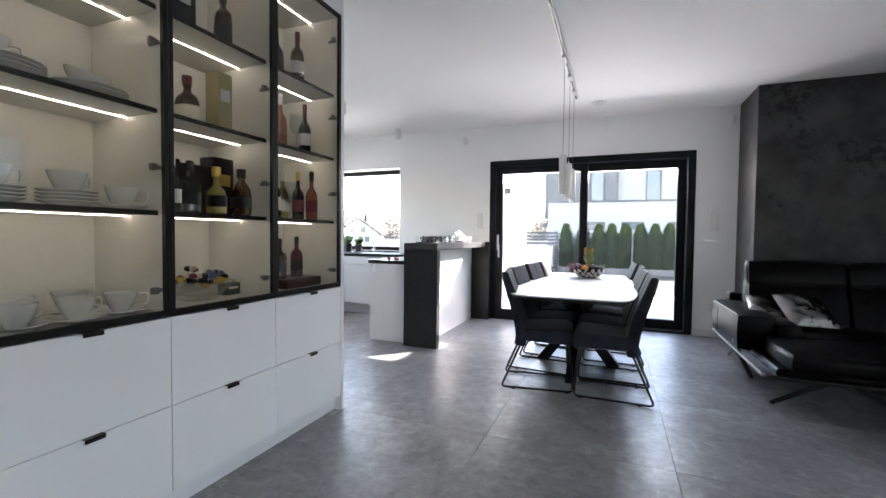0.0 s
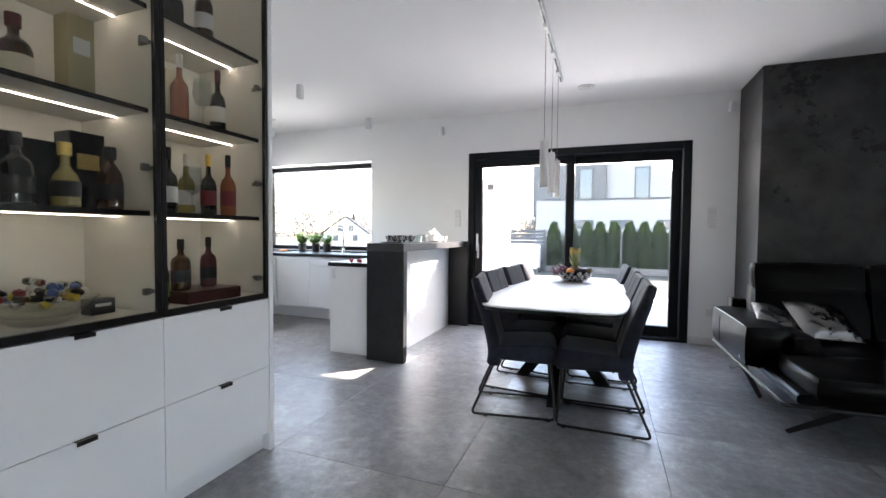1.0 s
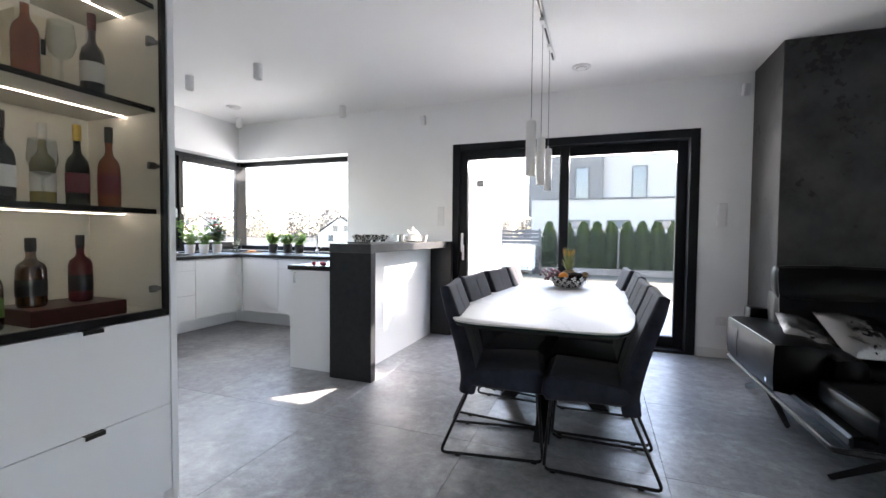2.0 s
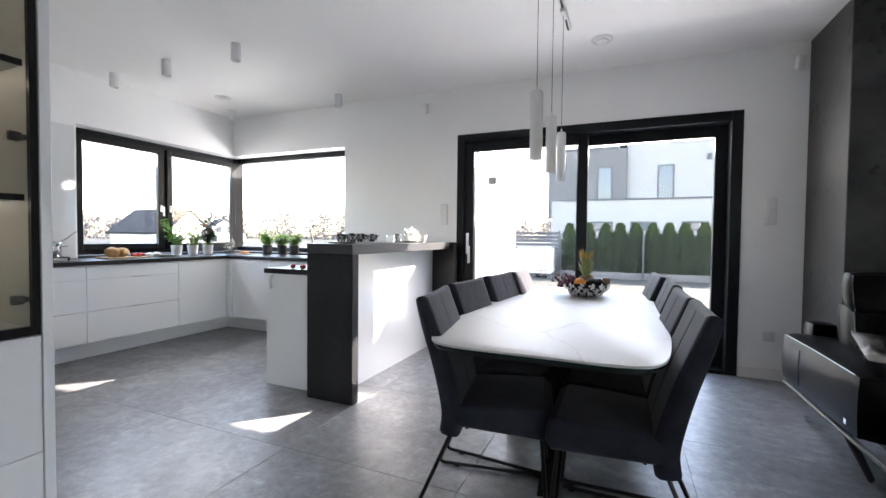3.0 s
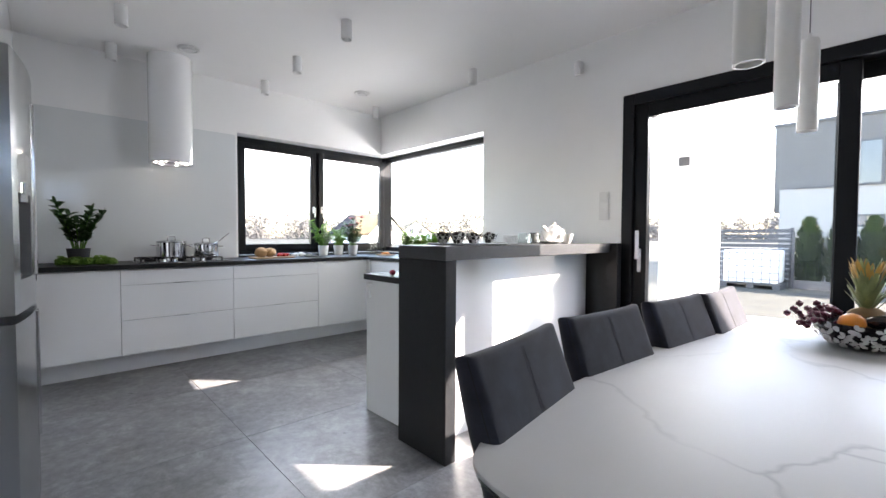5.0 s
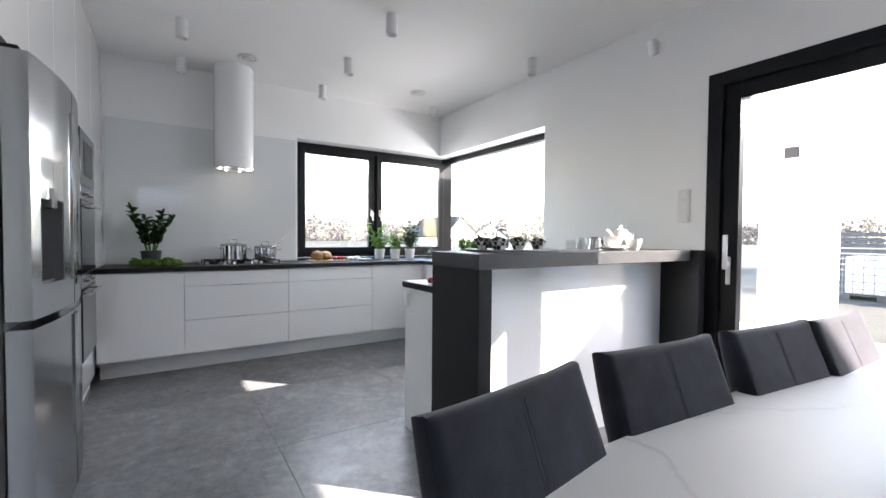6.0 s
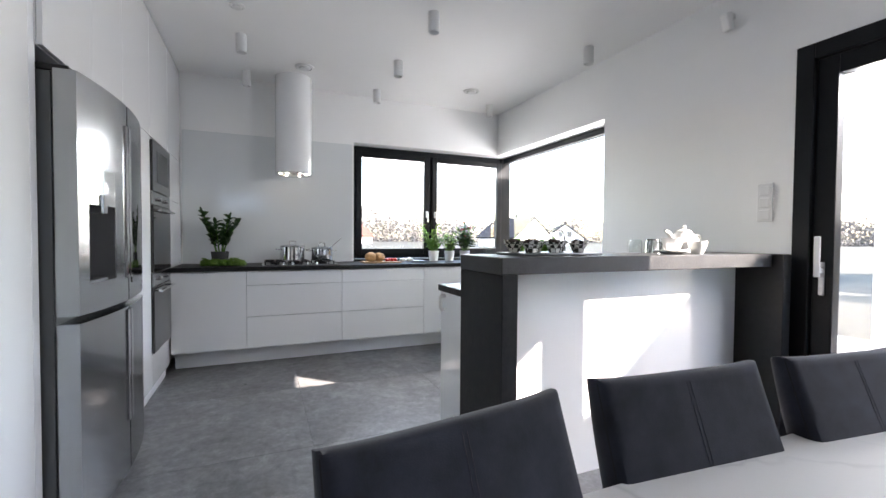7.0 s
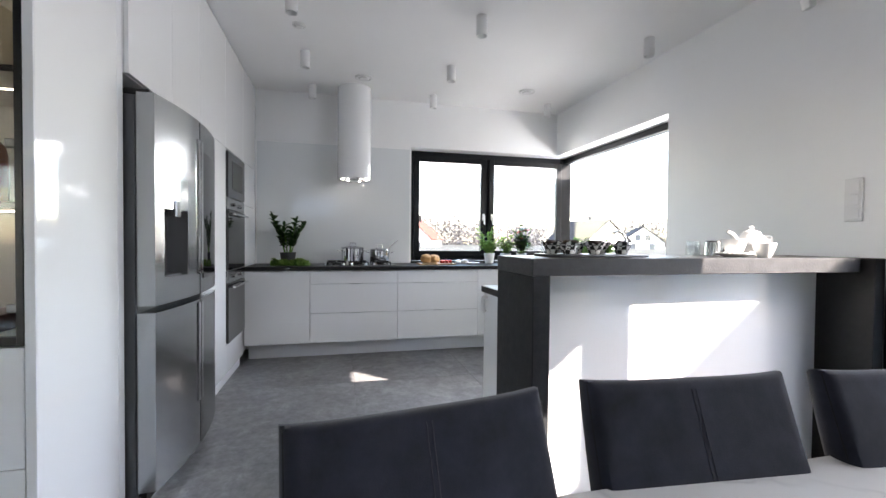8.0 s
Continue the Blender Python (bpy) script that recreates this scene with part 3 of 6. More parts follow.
# ---- breakfast bar ----
def breakfast_bar():
    b = thing("breakfast_bar", "breakfast bar with dark stone-look top and glossy white front", "bar", (-1.3, 5.1, 0))
    part("bar_top", B(-1.485, -1.10, 4.245, 5.99, 1.03, 1.10, bevel=0.003), M_SLAB, b, "dark textured stone-look top")
    part("end_panel", B(-1.485, -1.10, 4.247, 4.322, 0, 1.0295, bevel=0.003), M_SLAB_SHADED, b, "slab-look end panel, coloured darker for its shaded side")
    part("end_panel", B(-1.50, -1.045, 5.995, 6.065, 0, 1.10, bevel=0.003), M_ENDBLACK, b, "black laminate end panel")
    part("front_panel", B(-1.33, -1.30, 4.324, 5.993, 0.0, 1.028, bevel=0.001), M_LACQ, b, "glossy white front")
    return b


breakfast_bar()
unit = thing("base_cabinet", "glossy white base cabinet behind the breakfast bar", "cabinet", (-1.7, 5.2, 0))
part("body", B(-1.95, -1.345, 4.371, 5.51, 0.10, 0.862, bevel=0.002), M_LACQ, unit)
part("side_panel", B(-1.968, -1.345, 4.350, 4.369, 0.0, 0.862, bevel=0.001), M_LACQ, unit, "glossy white side panel")
for y0 in (4.371, 4.94):
    part("cabinet_door", B(-1.970, -1.951, y0 + 0.002, y0 + 0.565, 0.10, 0.858, bevel=0.001), M_LACQ, unit)
part("plinth", B(-1.90, -1.40, 4.372, 5.51, 0, 0.099), M_MATTE, unit)
solid("worktop", B(-1.985, -1.345, 4.336, 5.515, 0.864, 0.902, bevel=0.003), M_TOP, "black worktop of the low bar cabinet", "worktop", at=(-1.7, 4.9, 0.864))


# ---- kitchen base units along the west wall ----
XF = -3.79


def base_unit(y0, y1, fronts, open_grip=True):
    """A base unit facing +x; fronts are rows of (z0, z1)."""
    u = thing("base_cabinet", "glossy white kitchen base cabinet with drawers" if len(fronts) > 1 else "glossy white kitchen base cabinet with one door", "cabinet",
              (XF - 0.3, (y0 + y1) / 2, 0), group="kitchen base cabinets")
    part("body", B(XW + 0.004, XF - 0.022, y0 + 0.001, y1 - 0.001, 0.17, 0.868), M_LACQ, u)
    for z0, z1 in fronts:
        f = part("drawer_front" if len(fronts) > 1 else "cabinet_door", B(XF - 0.02, XF, y0 + 0.0018, y1 - 0.0018, z0 + 0.002, z1 - 0.002, bevel=0.0015), M_LACQ, u)
        m = (y0 + y1) / 2
        part("handle", B(XF - 0.012, XF + 0.012, m - 0.055, m + 0.055, z1 - 0.0015, z1 + 0.0015), M_CHROME, f, "thin silver edge pull")
    part("plinth", B(XF - 0.22, XF - 0.20, y0, y1, 0, 0.169), M_MATTE, u)
    return u


Z3 = [(0.175, 0.458), (0.458, 0.741), (0.741, 0.862)]
base_unit(2.655, 3.235, [(0.175, 0.862)])
base_unit(3.235, 4.075, Z3)
base_unit(4.075, 4.92, Z3)
base_unit(4.92, 5.52, [(0.175, 0.862)])
solid("plinth_corner", boxes((XF - 0.22, XF - 0.20, 5.52, 5.715, 0, 0.169), (XF - 0.20, -3.72, 5.695, 5.715, 0, 0.169)), M_MATTE, "white corner plinth", "plinth", kind="structure")
# units along the north wall
YF = 5.535


def north_unit(x0, x1, label="glossy white kitchen base cabinet with one door", zs=((0.175, 0.862),)):
    u = thing("base_cabinet", label, "cabinet", ((x0 + x1) / 2, YF + 0.3, 0), group="kitchen base cabinets")
    part("body", B(x0 + 0.001, x1 - 0.001, YF + 0.022, YN - 0.004, 0.17, 0.868), M_LACQ, u)
    for z0, z1 in zs:
        f = part("cabinet_door", B(x0 + 0.0018, x1 - 0.0018, YF, YF + 0.02, z0 + 0.002, z1 - 0.002, bevel=0.0015), M_LACQ, u)
        m = (x0 + x1) / 2
        part("handle", B(m - 0.055, m + 0.055, YF - 0.012, YF + 0.012, z1 - 0.0015, z1 + 0.0015), M_CHROME, f, "thin silver edge pull")
    part("plinth", B(x0, x1, YF + 0.16, YF + 0.18, 0, 0.169), M_MATTE, u)


north_unit(-3.72, -3.15)
north_unit(-3.15, -2.55, "glossy white dishwasher front with a drawer line", ((0.175, 0.741), (0.741, 0.862)))
north_unit(-2.55, -2.03)
solid("corner_filler", B(-3.80, -3.722, 5.522, YF + 0.015, 0.175, 0.862), M_LACQ, "white corner filler strip", "filler", kind="structure")
solid("worktop", boxes((XW + 0.003, XF + 0.018, 2.655, 6.130, 0.871, 0.908), (XF + 0.018, -1.52, YF - 0.018, 6.130, 0.871, 0.908), bevel=0.002), M_TOP,
      "black continuous kitchen worktop", "worktop", at=(-4.0, 4.5, 0.871))
solid("splashback", B(XW, XW + 0.007, 2.66, WYL - 0.02, 0.909, 2.20, bevel=0.001), M_BACKGLASS, "pale glossy glass splashback", "splashback", kind="structure")


# ---- tall units with ovens, fridge ----
YT = 2.645
tall = thing("tall_cabinet", "glossy white floor-to-ceiling kitchen cabinets", "cabinet", (-3.4, 2.2, 0))
part("body", boxes((-3.20, -2.58, 1.92, YT - 0.02, 0.10, H - 0.004), (XW + 0.003, -3.80, 1.92, YT - 0.02, 0.10, H - 0.004), (-3.80, -3.20, 1.92, 2.10, 0.10, H - 0.004), (-3.80, -3.20, 2.10, YT - 0.02, 1.86, H - 0.004)), M_LACQ, tall)


def tall_front(x0, x1, z0, z1):
    part("cabinet_door", B(x0 + 0.0015, x1 - 0.0015, YT - 0.018, YT, z0 + 0.0015, z1 - 0.0015, bevel=0.0012), M_LACQ, tall)


for z0, z1 in ((0.10, 1.88), (1.88, H - 0.006)):
    tall_front(-3.19, -2.58, z0, z1)
tall_front(-3.80, -3.19, 1.88, H - 0.006)
tall_front(-3.80, -3.19, 0.10, 0.33)
for z0, z1 in ((0.92, 1.48), (1.48, 1.88), (1.88, H - 0.006)):
    tall_front(XW + 0.004, -3.80, z0, z1)
part("plinth", B(-3.80, -2.58, YT - 0.05, YT - 0.03, 0, 0.099), M_MATTE, tall)
over = thing("wall_cabinet", "glossy white cabinet above the fridge", "cabinet", (-2.1, 2.2, 1.86))
part("body", B(-2.578, -1.63, 1.92, YT - 0.02, 1.86, H - 0.004), M_LACQ, over)
for a, b in ((-2.578, -2.11), (-2.11, -1.63)):
    part("cabinet_door", B(a + 0.0015, b - 0.0015, YT - 0.018, YT, 1.862, H - 0.006, bevel=0.0012), M_LACQ, over)


def oven(z0, z1, kind, label):
    o = thing(kind, label, "oven", (-3.5, 2.4, z0))
    x0, x1 = -3.797, -3.203
    part("body", B(x0 + 0.02, x1 - 0.02, 2.12, YT - 0.002, z0 + 0.004, z1 - 0.004), M_BLACK, o)
    part("control_panel", B(x0, x1, YT, YT + 0.012, z1 - 0.095, z1 - 0.002, bevel=0.002), M_STEEL, o)
    part("door", B(x0, x1, YT, YT + 0.016, z0 + 0.002, z1 - 0.099, bevel=0.002), M_BLACKGLASS, o, "black glass door")
    h = tube(bmesh.new(), [(x0 + 0.05, YT + 0.05, z1 - 0.13), (x1 - 0.05, YT + 0.05, z1 - 0.13)], 0.009)
    for x in (x0 + 0.08, x1 - 0.08):
        box(h, x - 0.006, x + 0.006, YT + 0.016, YT + 0.05, z1 - 0.136, z1 - 0.124)
    part("handle", h, M_CHROME, o, "silver bar handle")
    for x in (x0 + 0.18, x1 - 0.18):
        k = bmesh.new()
        lathe(k, [(0.0, 0.02), (0.014, 0.02), (0.016, 0.0)], 0, 0, 0, 14)
        bmesh.ops.rotate(k, verts=k.verts, cent=(0, 0, 0), matrix=Matrix.Rotation(radians(-90), 3, "X"))
        bmesh.ops.translate(k, verts=k.verts, vec=(x, YT + 0.012, z1 - 0.048))
        part("knob", k, M_CHROME, o)
    return o


oven(0.335, 0.91, "oven", "built-in oven with black glass door and steel panel")
oven(0.915, 1.495, "oven", "built-in oven with black glass door and steel panel")
mw = thing("microwave", "built-in black microwave in a tall cabinet", "microwave", (-3.5, 2.4, 1.5))
part("body", B(-3.78, -3.22, 2.12, YT - 0.002, 1.50, 1.858), M_BLACK, mw)
part("door", B(-3.797, -3.203, YT, YT + 0.014, 1.50, 1.86, bevel=0.002), M_BLACKGLASS, mw, "black glass door")
part("window", B(-3.70, -3.34, YT + 0.0145, YT + 0.016, 1.57, 1.80), M_DARKSTEEL, mw)

end_panel = thing("cabinet_end_panel", "tall glossy white panel beside the fridge", "cabinet panel", (-1.61, 2.3, 0))
part("panel", B(-1.636, -1.588, 1.92, 2.600, 0.0, H - 0.004, bevel=0.001), M_LACQ, end_panel)
part("edge_strip", B(-1.636, -1.588, 2.6005, 2.62, 0.0, H - 0.004, bevel=0.001), M_MATTE, end_panel, "satin white front edge")


def fridge():
    x0, x1, yb, top = -2.545, -1.642, 2.66, 1.79
    f = thing("refrigerator", "large stainless steel four-door fridge with water dispenser", "fridge", (-2.1, 2.35, 0))
    part("body", B(x0 + 0.004, x1 - 0.004, 1.95, yb, 0.03, top - 0.01, bevel=0.004), M_DARKSTEEL, f, "dark grey metal body")
    part("hinge_cover", B(x1 - 0.09, x1 - 0.01, yb - 0.05, yb + 0.05, top - 0.008, top + 0.018, bevel=0.004), M_BLACK, f)
    part("hinge_cover", B(x0 + 0.01, x0 + 0.09, yb - 0.05, yb + 0.05, top - 0.008, top + 0.018, bevel=0.004), M_BLACK, f)
    xm = (x0 + x1) / 2

    def bow(x):
        return yb + 0.075 + 0.045 * (1 - ((x - xm) / ((x1 - x0) / 2)) ** 2)

    def slab(bm, a, b, z0, z1, n=10):
        out = [(a, yb + 0.006)] + [(a + (b - a) * i / n, bow(a + (b - a) * i / n)) for i in range(n + 1)] + [(b, yb + 0.006)]
        return prism(bm, out, z0, z1)

    ra, rb, rz0, rz1 = -1.93, -1.71, 0.99, 1.30
    for a, b in ((x0, xm - 0.007), (xm + 0.007, x1)):
        for z0, z1, nm in ((0.06, 0.842, "freezer_door"), (0.873, top, "fridge_door")):
            bm = bmesh.new()
            if nm == "fridge_door" and a != x0:
                xs = [a, a + (ra - a) / 2, ra, (ra + rb) / 2, rb, (rb + b) / 2, b]
                zs = [z0, rz0, rz1, z1]
                hole = ((2, 1), (3, 1))
                back = {(i, j): bm.verts.new((x, yb + 0.006, z)) for i, x in enumerate(xs) for j, z in enumerate(zs)}
                fore = {(i, j): bm.verts.new((x, bow(x), z)) for i, x in enumerate(xs) for j, z in enumerate(zs)}
                cells = [(i, j) for i in range(6) for j in range(3) if (i, j) not in hole]
                for i, j in cells:
                    ring = ((i, j), (i + 1, j), (i + 1, j + 1), (i, j + 1))
                    bm.faces.new([fore[q] for q in ring][::-1])
                    bm.faces.new([back[q] for q in ring])
                    for (p, q), (di, dj) in zip(zip(ring, ring[1:] + ring[:1]), ((0, -1), (1, 0), (0, 1), (-1, 0))):
                        if (i + di, j + dj) not in cells:
                            bm.faces.new((fore[p], fore[q], back[q], back[p]))
                bmesh.ops.recalc_face_normals(bm, faces=bm.faces)
            else:
                slab(bm, a, b, z0, z1)
            d = part(nm, bm, M_STEEL, f)
            hx = b - 0.016 if a == x0 else a + 0.016
            ha, hb = (0.98, 1.69) if nm == "fridge_door" else (0.30, 0.83)
            part("handle", B(hx - 0.014, hx + 0.014, bow(hx) - 0.004, bow(hx) + 0.008, ha, hb, bevel=0.003), M_CHROME, d, "slim chrome handle strip")
            if nm == "fridge_door" and a != x0:
                part("dispenser_recess", boxes((ra, rb, yb + 0.012, yb + 0.022, rz0, rz1), (ra - 0.002, ra + 0.003, yb + 0.022, bow(ra) - 0.002, rz0, rz1), (rb - 0.003, rb + 0.002, yb + 0.022, bow(rb) - 0.002, rz0, rz1),
                                               (ra, rb, yb + 0.022, bow(rb) - 0.003, rz0, rz0 + 0.006)), M_GREYMETAL, d, "grey water dispenser recess")
                part("dispenser_panel", slab(bmesh.new(), ra + 0.002, rb - 0.002, rz1 + 0.004, rz1 + 0.15, 5), M_CHROME, d, "polished dispenser panel")
                part("spout", B(-1.85, -1.79, yb + 0.05, bow(-1.82) + 0.006, rz1 - 0.035, rz1 + 0.045, bevel=0.005), M_CHROME, d)
                part("drip_grille", B(ra + 0.02, rb - 0.02, yb + 0.03, bow(rb) - 0.006, rz0 + 0.007, rz0 + 0.010), M_BLACK, d)
            if nm == "fridge_door" and a == x0:
                bm = slab(bmesh.new(), a + 0.07, xm - 0.05, 0.95, 1.64, 6)
                for v in bm.verts:
                    v.co.y += 0.003
                part("door_panel", bm, M_BLACKGLASS, d, "dark mirror glass door panel")
    part("kick_plate", B(x0 + 0.02, x1 - 0.02, 2.5, yb + 0.03, 0, 0.055, bevel=0.003), M_BLACK, f)
    return f


fridge()

# ---- extractor hood ----
hood = thing("cooker_hood", "white cylindrical cooker hood hanging above the hob", "hood", (-4.13, 3.656, 1.79))
bm = bmesh.new()
lathe(bm, [(0.0, 1.80), (0.15, 1.80), (0.165, 1.795), (0.172, 1.80), (0.172, H - 0.001)], -4.13, 3.656, 0, 48)
part("hood_body", bm, M_LACQ, hood)
bm = bmesh.new()
lathe(bm, [(0.15, 1.797), (0.1735, 1.788), (0.1735, 1.803)], -4.13, 3.656, 0, 48)
part("rim", bm, M_CHROME, hood)
for i in range(6):
    a = radians(30 + 60 * i)
    bm = bmesh.new()
    lathe(bm, [(0.0, 1.7955), (0.010, 1.7955), (0.012, 1.799)], -4.13 + 0.12 * math.cos(a), 3.656 + 0.12 * math.sin(a), 0, 12)
    part("hood_lamp", bm, M_HOODLED, hood, "small lit lamp")


# ---- display cabinet ----
CX, CB = -1.10, -1.585
YC = [0.84, 1.420, 2.003, 2.590]


def display_column(k):
    y0, y1 = YC[k], YC[k + 1]
    names = ["and white cups", "and gift boxes", "and many bottles"]
    c = thing("display_cabinet", "lit display cabinet with black-framed glass door " + names[k], "display cabinet", (-1.34, (y0 + y1) / 2, 0), group="display cabinet columns")
    t = 0.016
    carc = boxes((CB, CX - 0.022, y0 + 0.0005, y0 + t, 0.10, 2.62), (CB, CX - 0.022, y1 - t, y1 - 0.0005, 0.10, 2.62), (CB, CB + 0.008, y0 + t, y1 - t, 0.10, 2.62),
                 (CB + 0.008, CX - 0.022, y0 + t, y1 - t, 2.60, 2.62), (CB + 0.008, CX - 0.022, y0 + t, y1 - t, 0.84, 0.862))
    part("carcass", carc, M_CREAM, c, "cream interior")
    part("filler", B(CB, CX - 0.004, y0, y1, 2.625, H - 0.003), M_MATTE, c)
    part("plinth", B(CX - 0.065, CX - 0.05, y0, y1, 0, 0.098), M_MATTE, c)
    m = (y0 + y1) / 2
    for z0, z1 in ((0.102, 0.466), (0.468, 0.836)):
        f = part("drawer_front", B(CX - 0.02, CX, y0 + 0.0015, y1 - 0.0015, z0, z1 - 0.001, bevel=0.0012), M_MATTE, c)
        part("handle", boxes((CX - 0.018, CX + 0.020, m - 0.032, m + 0.032, z1 - 0.001, z1 + 0.0015), (CX + 0.016, CX + 0.020, m - 0.032, m + 0.032, z1 - 0.014, z1 - 0.001)), M_BLACK, f, "small black edge pull")
    for z in (1.275, 1.69, 2.105):
        s = part("shelf", B(CB + 0.009, CX - 0.05, y0 + t + 0.001, y1 - t - 0.001, z - 0.018, z, bevel=0.001), M_CREAM, c)
        part("shelf_edge", B(CX - 0.0495, CX - 0.047, y0 + t + 0.001, y1 - t - 0.001, z - 0.019, z + 0.001), M_BLACK, s, "black shelf edge")
        part("led_strip", B(-1.34, -1.338, y0 + t + 0.004, y1 - t - 0.004, z - 0.0215, z - 0.0185), M_LED, s, "lit strip")
    part("led_strip", B(-1.34, -1.338, y0 + t + 0.004, y1 - t - 0.004, 2.596, 2.599), M_LED, c, "lit strip")
    fz0, fz1, w = 0.84, 2.618, 0.021
    d = part("glass_door", boxes((CX - 0.02, CX, y0 + 0.0015, y0 + w, fz0, fz1), (CX - 0.02, CX, y1 - w, y1 - 0.0015, fz0, fz1), (CX - 0.02, CX, y0 + w, y1 - w, fz1 - w, fz1), (CX - 0.02, CX, y0 + w, y1 - w, fz0, fz0 + 0.028), bevel=0.001), M_BLACK, c, "slim black door frame")
    p = part("pane", B(CX - 0.012, CX - 0.008, y0 + w, y1 - w, fz0 + 0.028, fz1 - w), M_SMOKE, d)
    p.visible_shadow = False
    for z in (0.95, 1.45, 1.95, 2.45):
        part("hinge", boxes((CX - 0.085, CX - 0.022, y1 - 0.03, y1 - t - 0.001, z - 0.008, z + 0.008), (CX - 0.04, CX - 0.022, y1 - 0.06, y1 - 0.03, z - 0.014, z + 0.014), bevel=0.003), M_GREYMETAL, d, "grey metal hinge")
    return c


for k in range(3):
    display_column(k)
side = thing("cabinet_end_panel", "glossy white end panel of the display cabinet", "cabinet panel", (-1.34, 2.606, 0))
part("panel", B(CB - 0.002, CX - 0.004, 2.592, 2.620, 0, H - 0.004, bevel=0.001), M_LACQ, side)
part("edge_strip", B(CX - 0.0038, CX + 0.002, 2.592, 2.620, 0, H - 0.004, bevel=0.001), M_MATTE, side, "satin white front edge")
solid("wall_cabinet_side", B(-1.598, CX + 0.002, -3.0, 0.836, 0, H - 0.002), M_WALL, "plain white wall beside the display cabinet", "wall", "structure")


# ---- sofa ----
def blade(bm, a, b, wide, thin):
    """A flat slanted metal bar between two points, its broad faces upright."""
    a, b = Vector(a), Vector(b)
    d = (b - a).normalized()
    n = d.cross(Vector((0, 0, 1))).normalized()
    u = n.cross(d).normalized()
    q = [bm.verts.new(p + u * i * w / 2 + n * j * thin / 2) for p, w in ((a, wide), (b, wide * 0.6)) for i, j in ((-1, -1), (1, -1), (1, 1), (-1, 1))]
    for f in ((0, 1, 2, 3), (7, 6, 5, 4), (0, 4, 5, 1), (1, 5, 6, 2), (2, 6, 7, 3), (3, 7, 4, 0)):
        bm.faces.new([q[i] for i in f])
    return bm


def soft_block(x0, x1, y0, y1, z0, z1, r, puff=0.0):
    """An upholstered block: rounded edges and slightly bulging, creased faces."""
    bm = bmesh.new()
    box(bm, x0, x1, y0, y1, z0, z1)
    bmesh.ops.subdivide_edges(bm, edges=bm.edges[:], cuts=9, use_grid_fill=True)
    c = Vector(((x0 + x1) / 2, (y0 + y1) / 2, (z0 + z1) / 2))
    half = Vector(((x1 - x0) / 2, (y1 - y0) / 2, (z1 - z0) / 2))
    for v in bm.verts:
        p = v.co - c
        core = Vector([max(-(h - r), min(h - r, k)) for k, h in zip(p, half)])
        out = p - core
        if out.length > 1e-6:
            flat = 1.0
            for k, h in zip(p, half):
                if abs(abs(k) - h) > 1e-5:
                    flat *= max(0.0, 1 - (k / h) ** 2)
            v.co = c + core + out.normalized() * (r + puff * flat + 0.004 * flat * noise.noise(v.co * 7))
    return bm


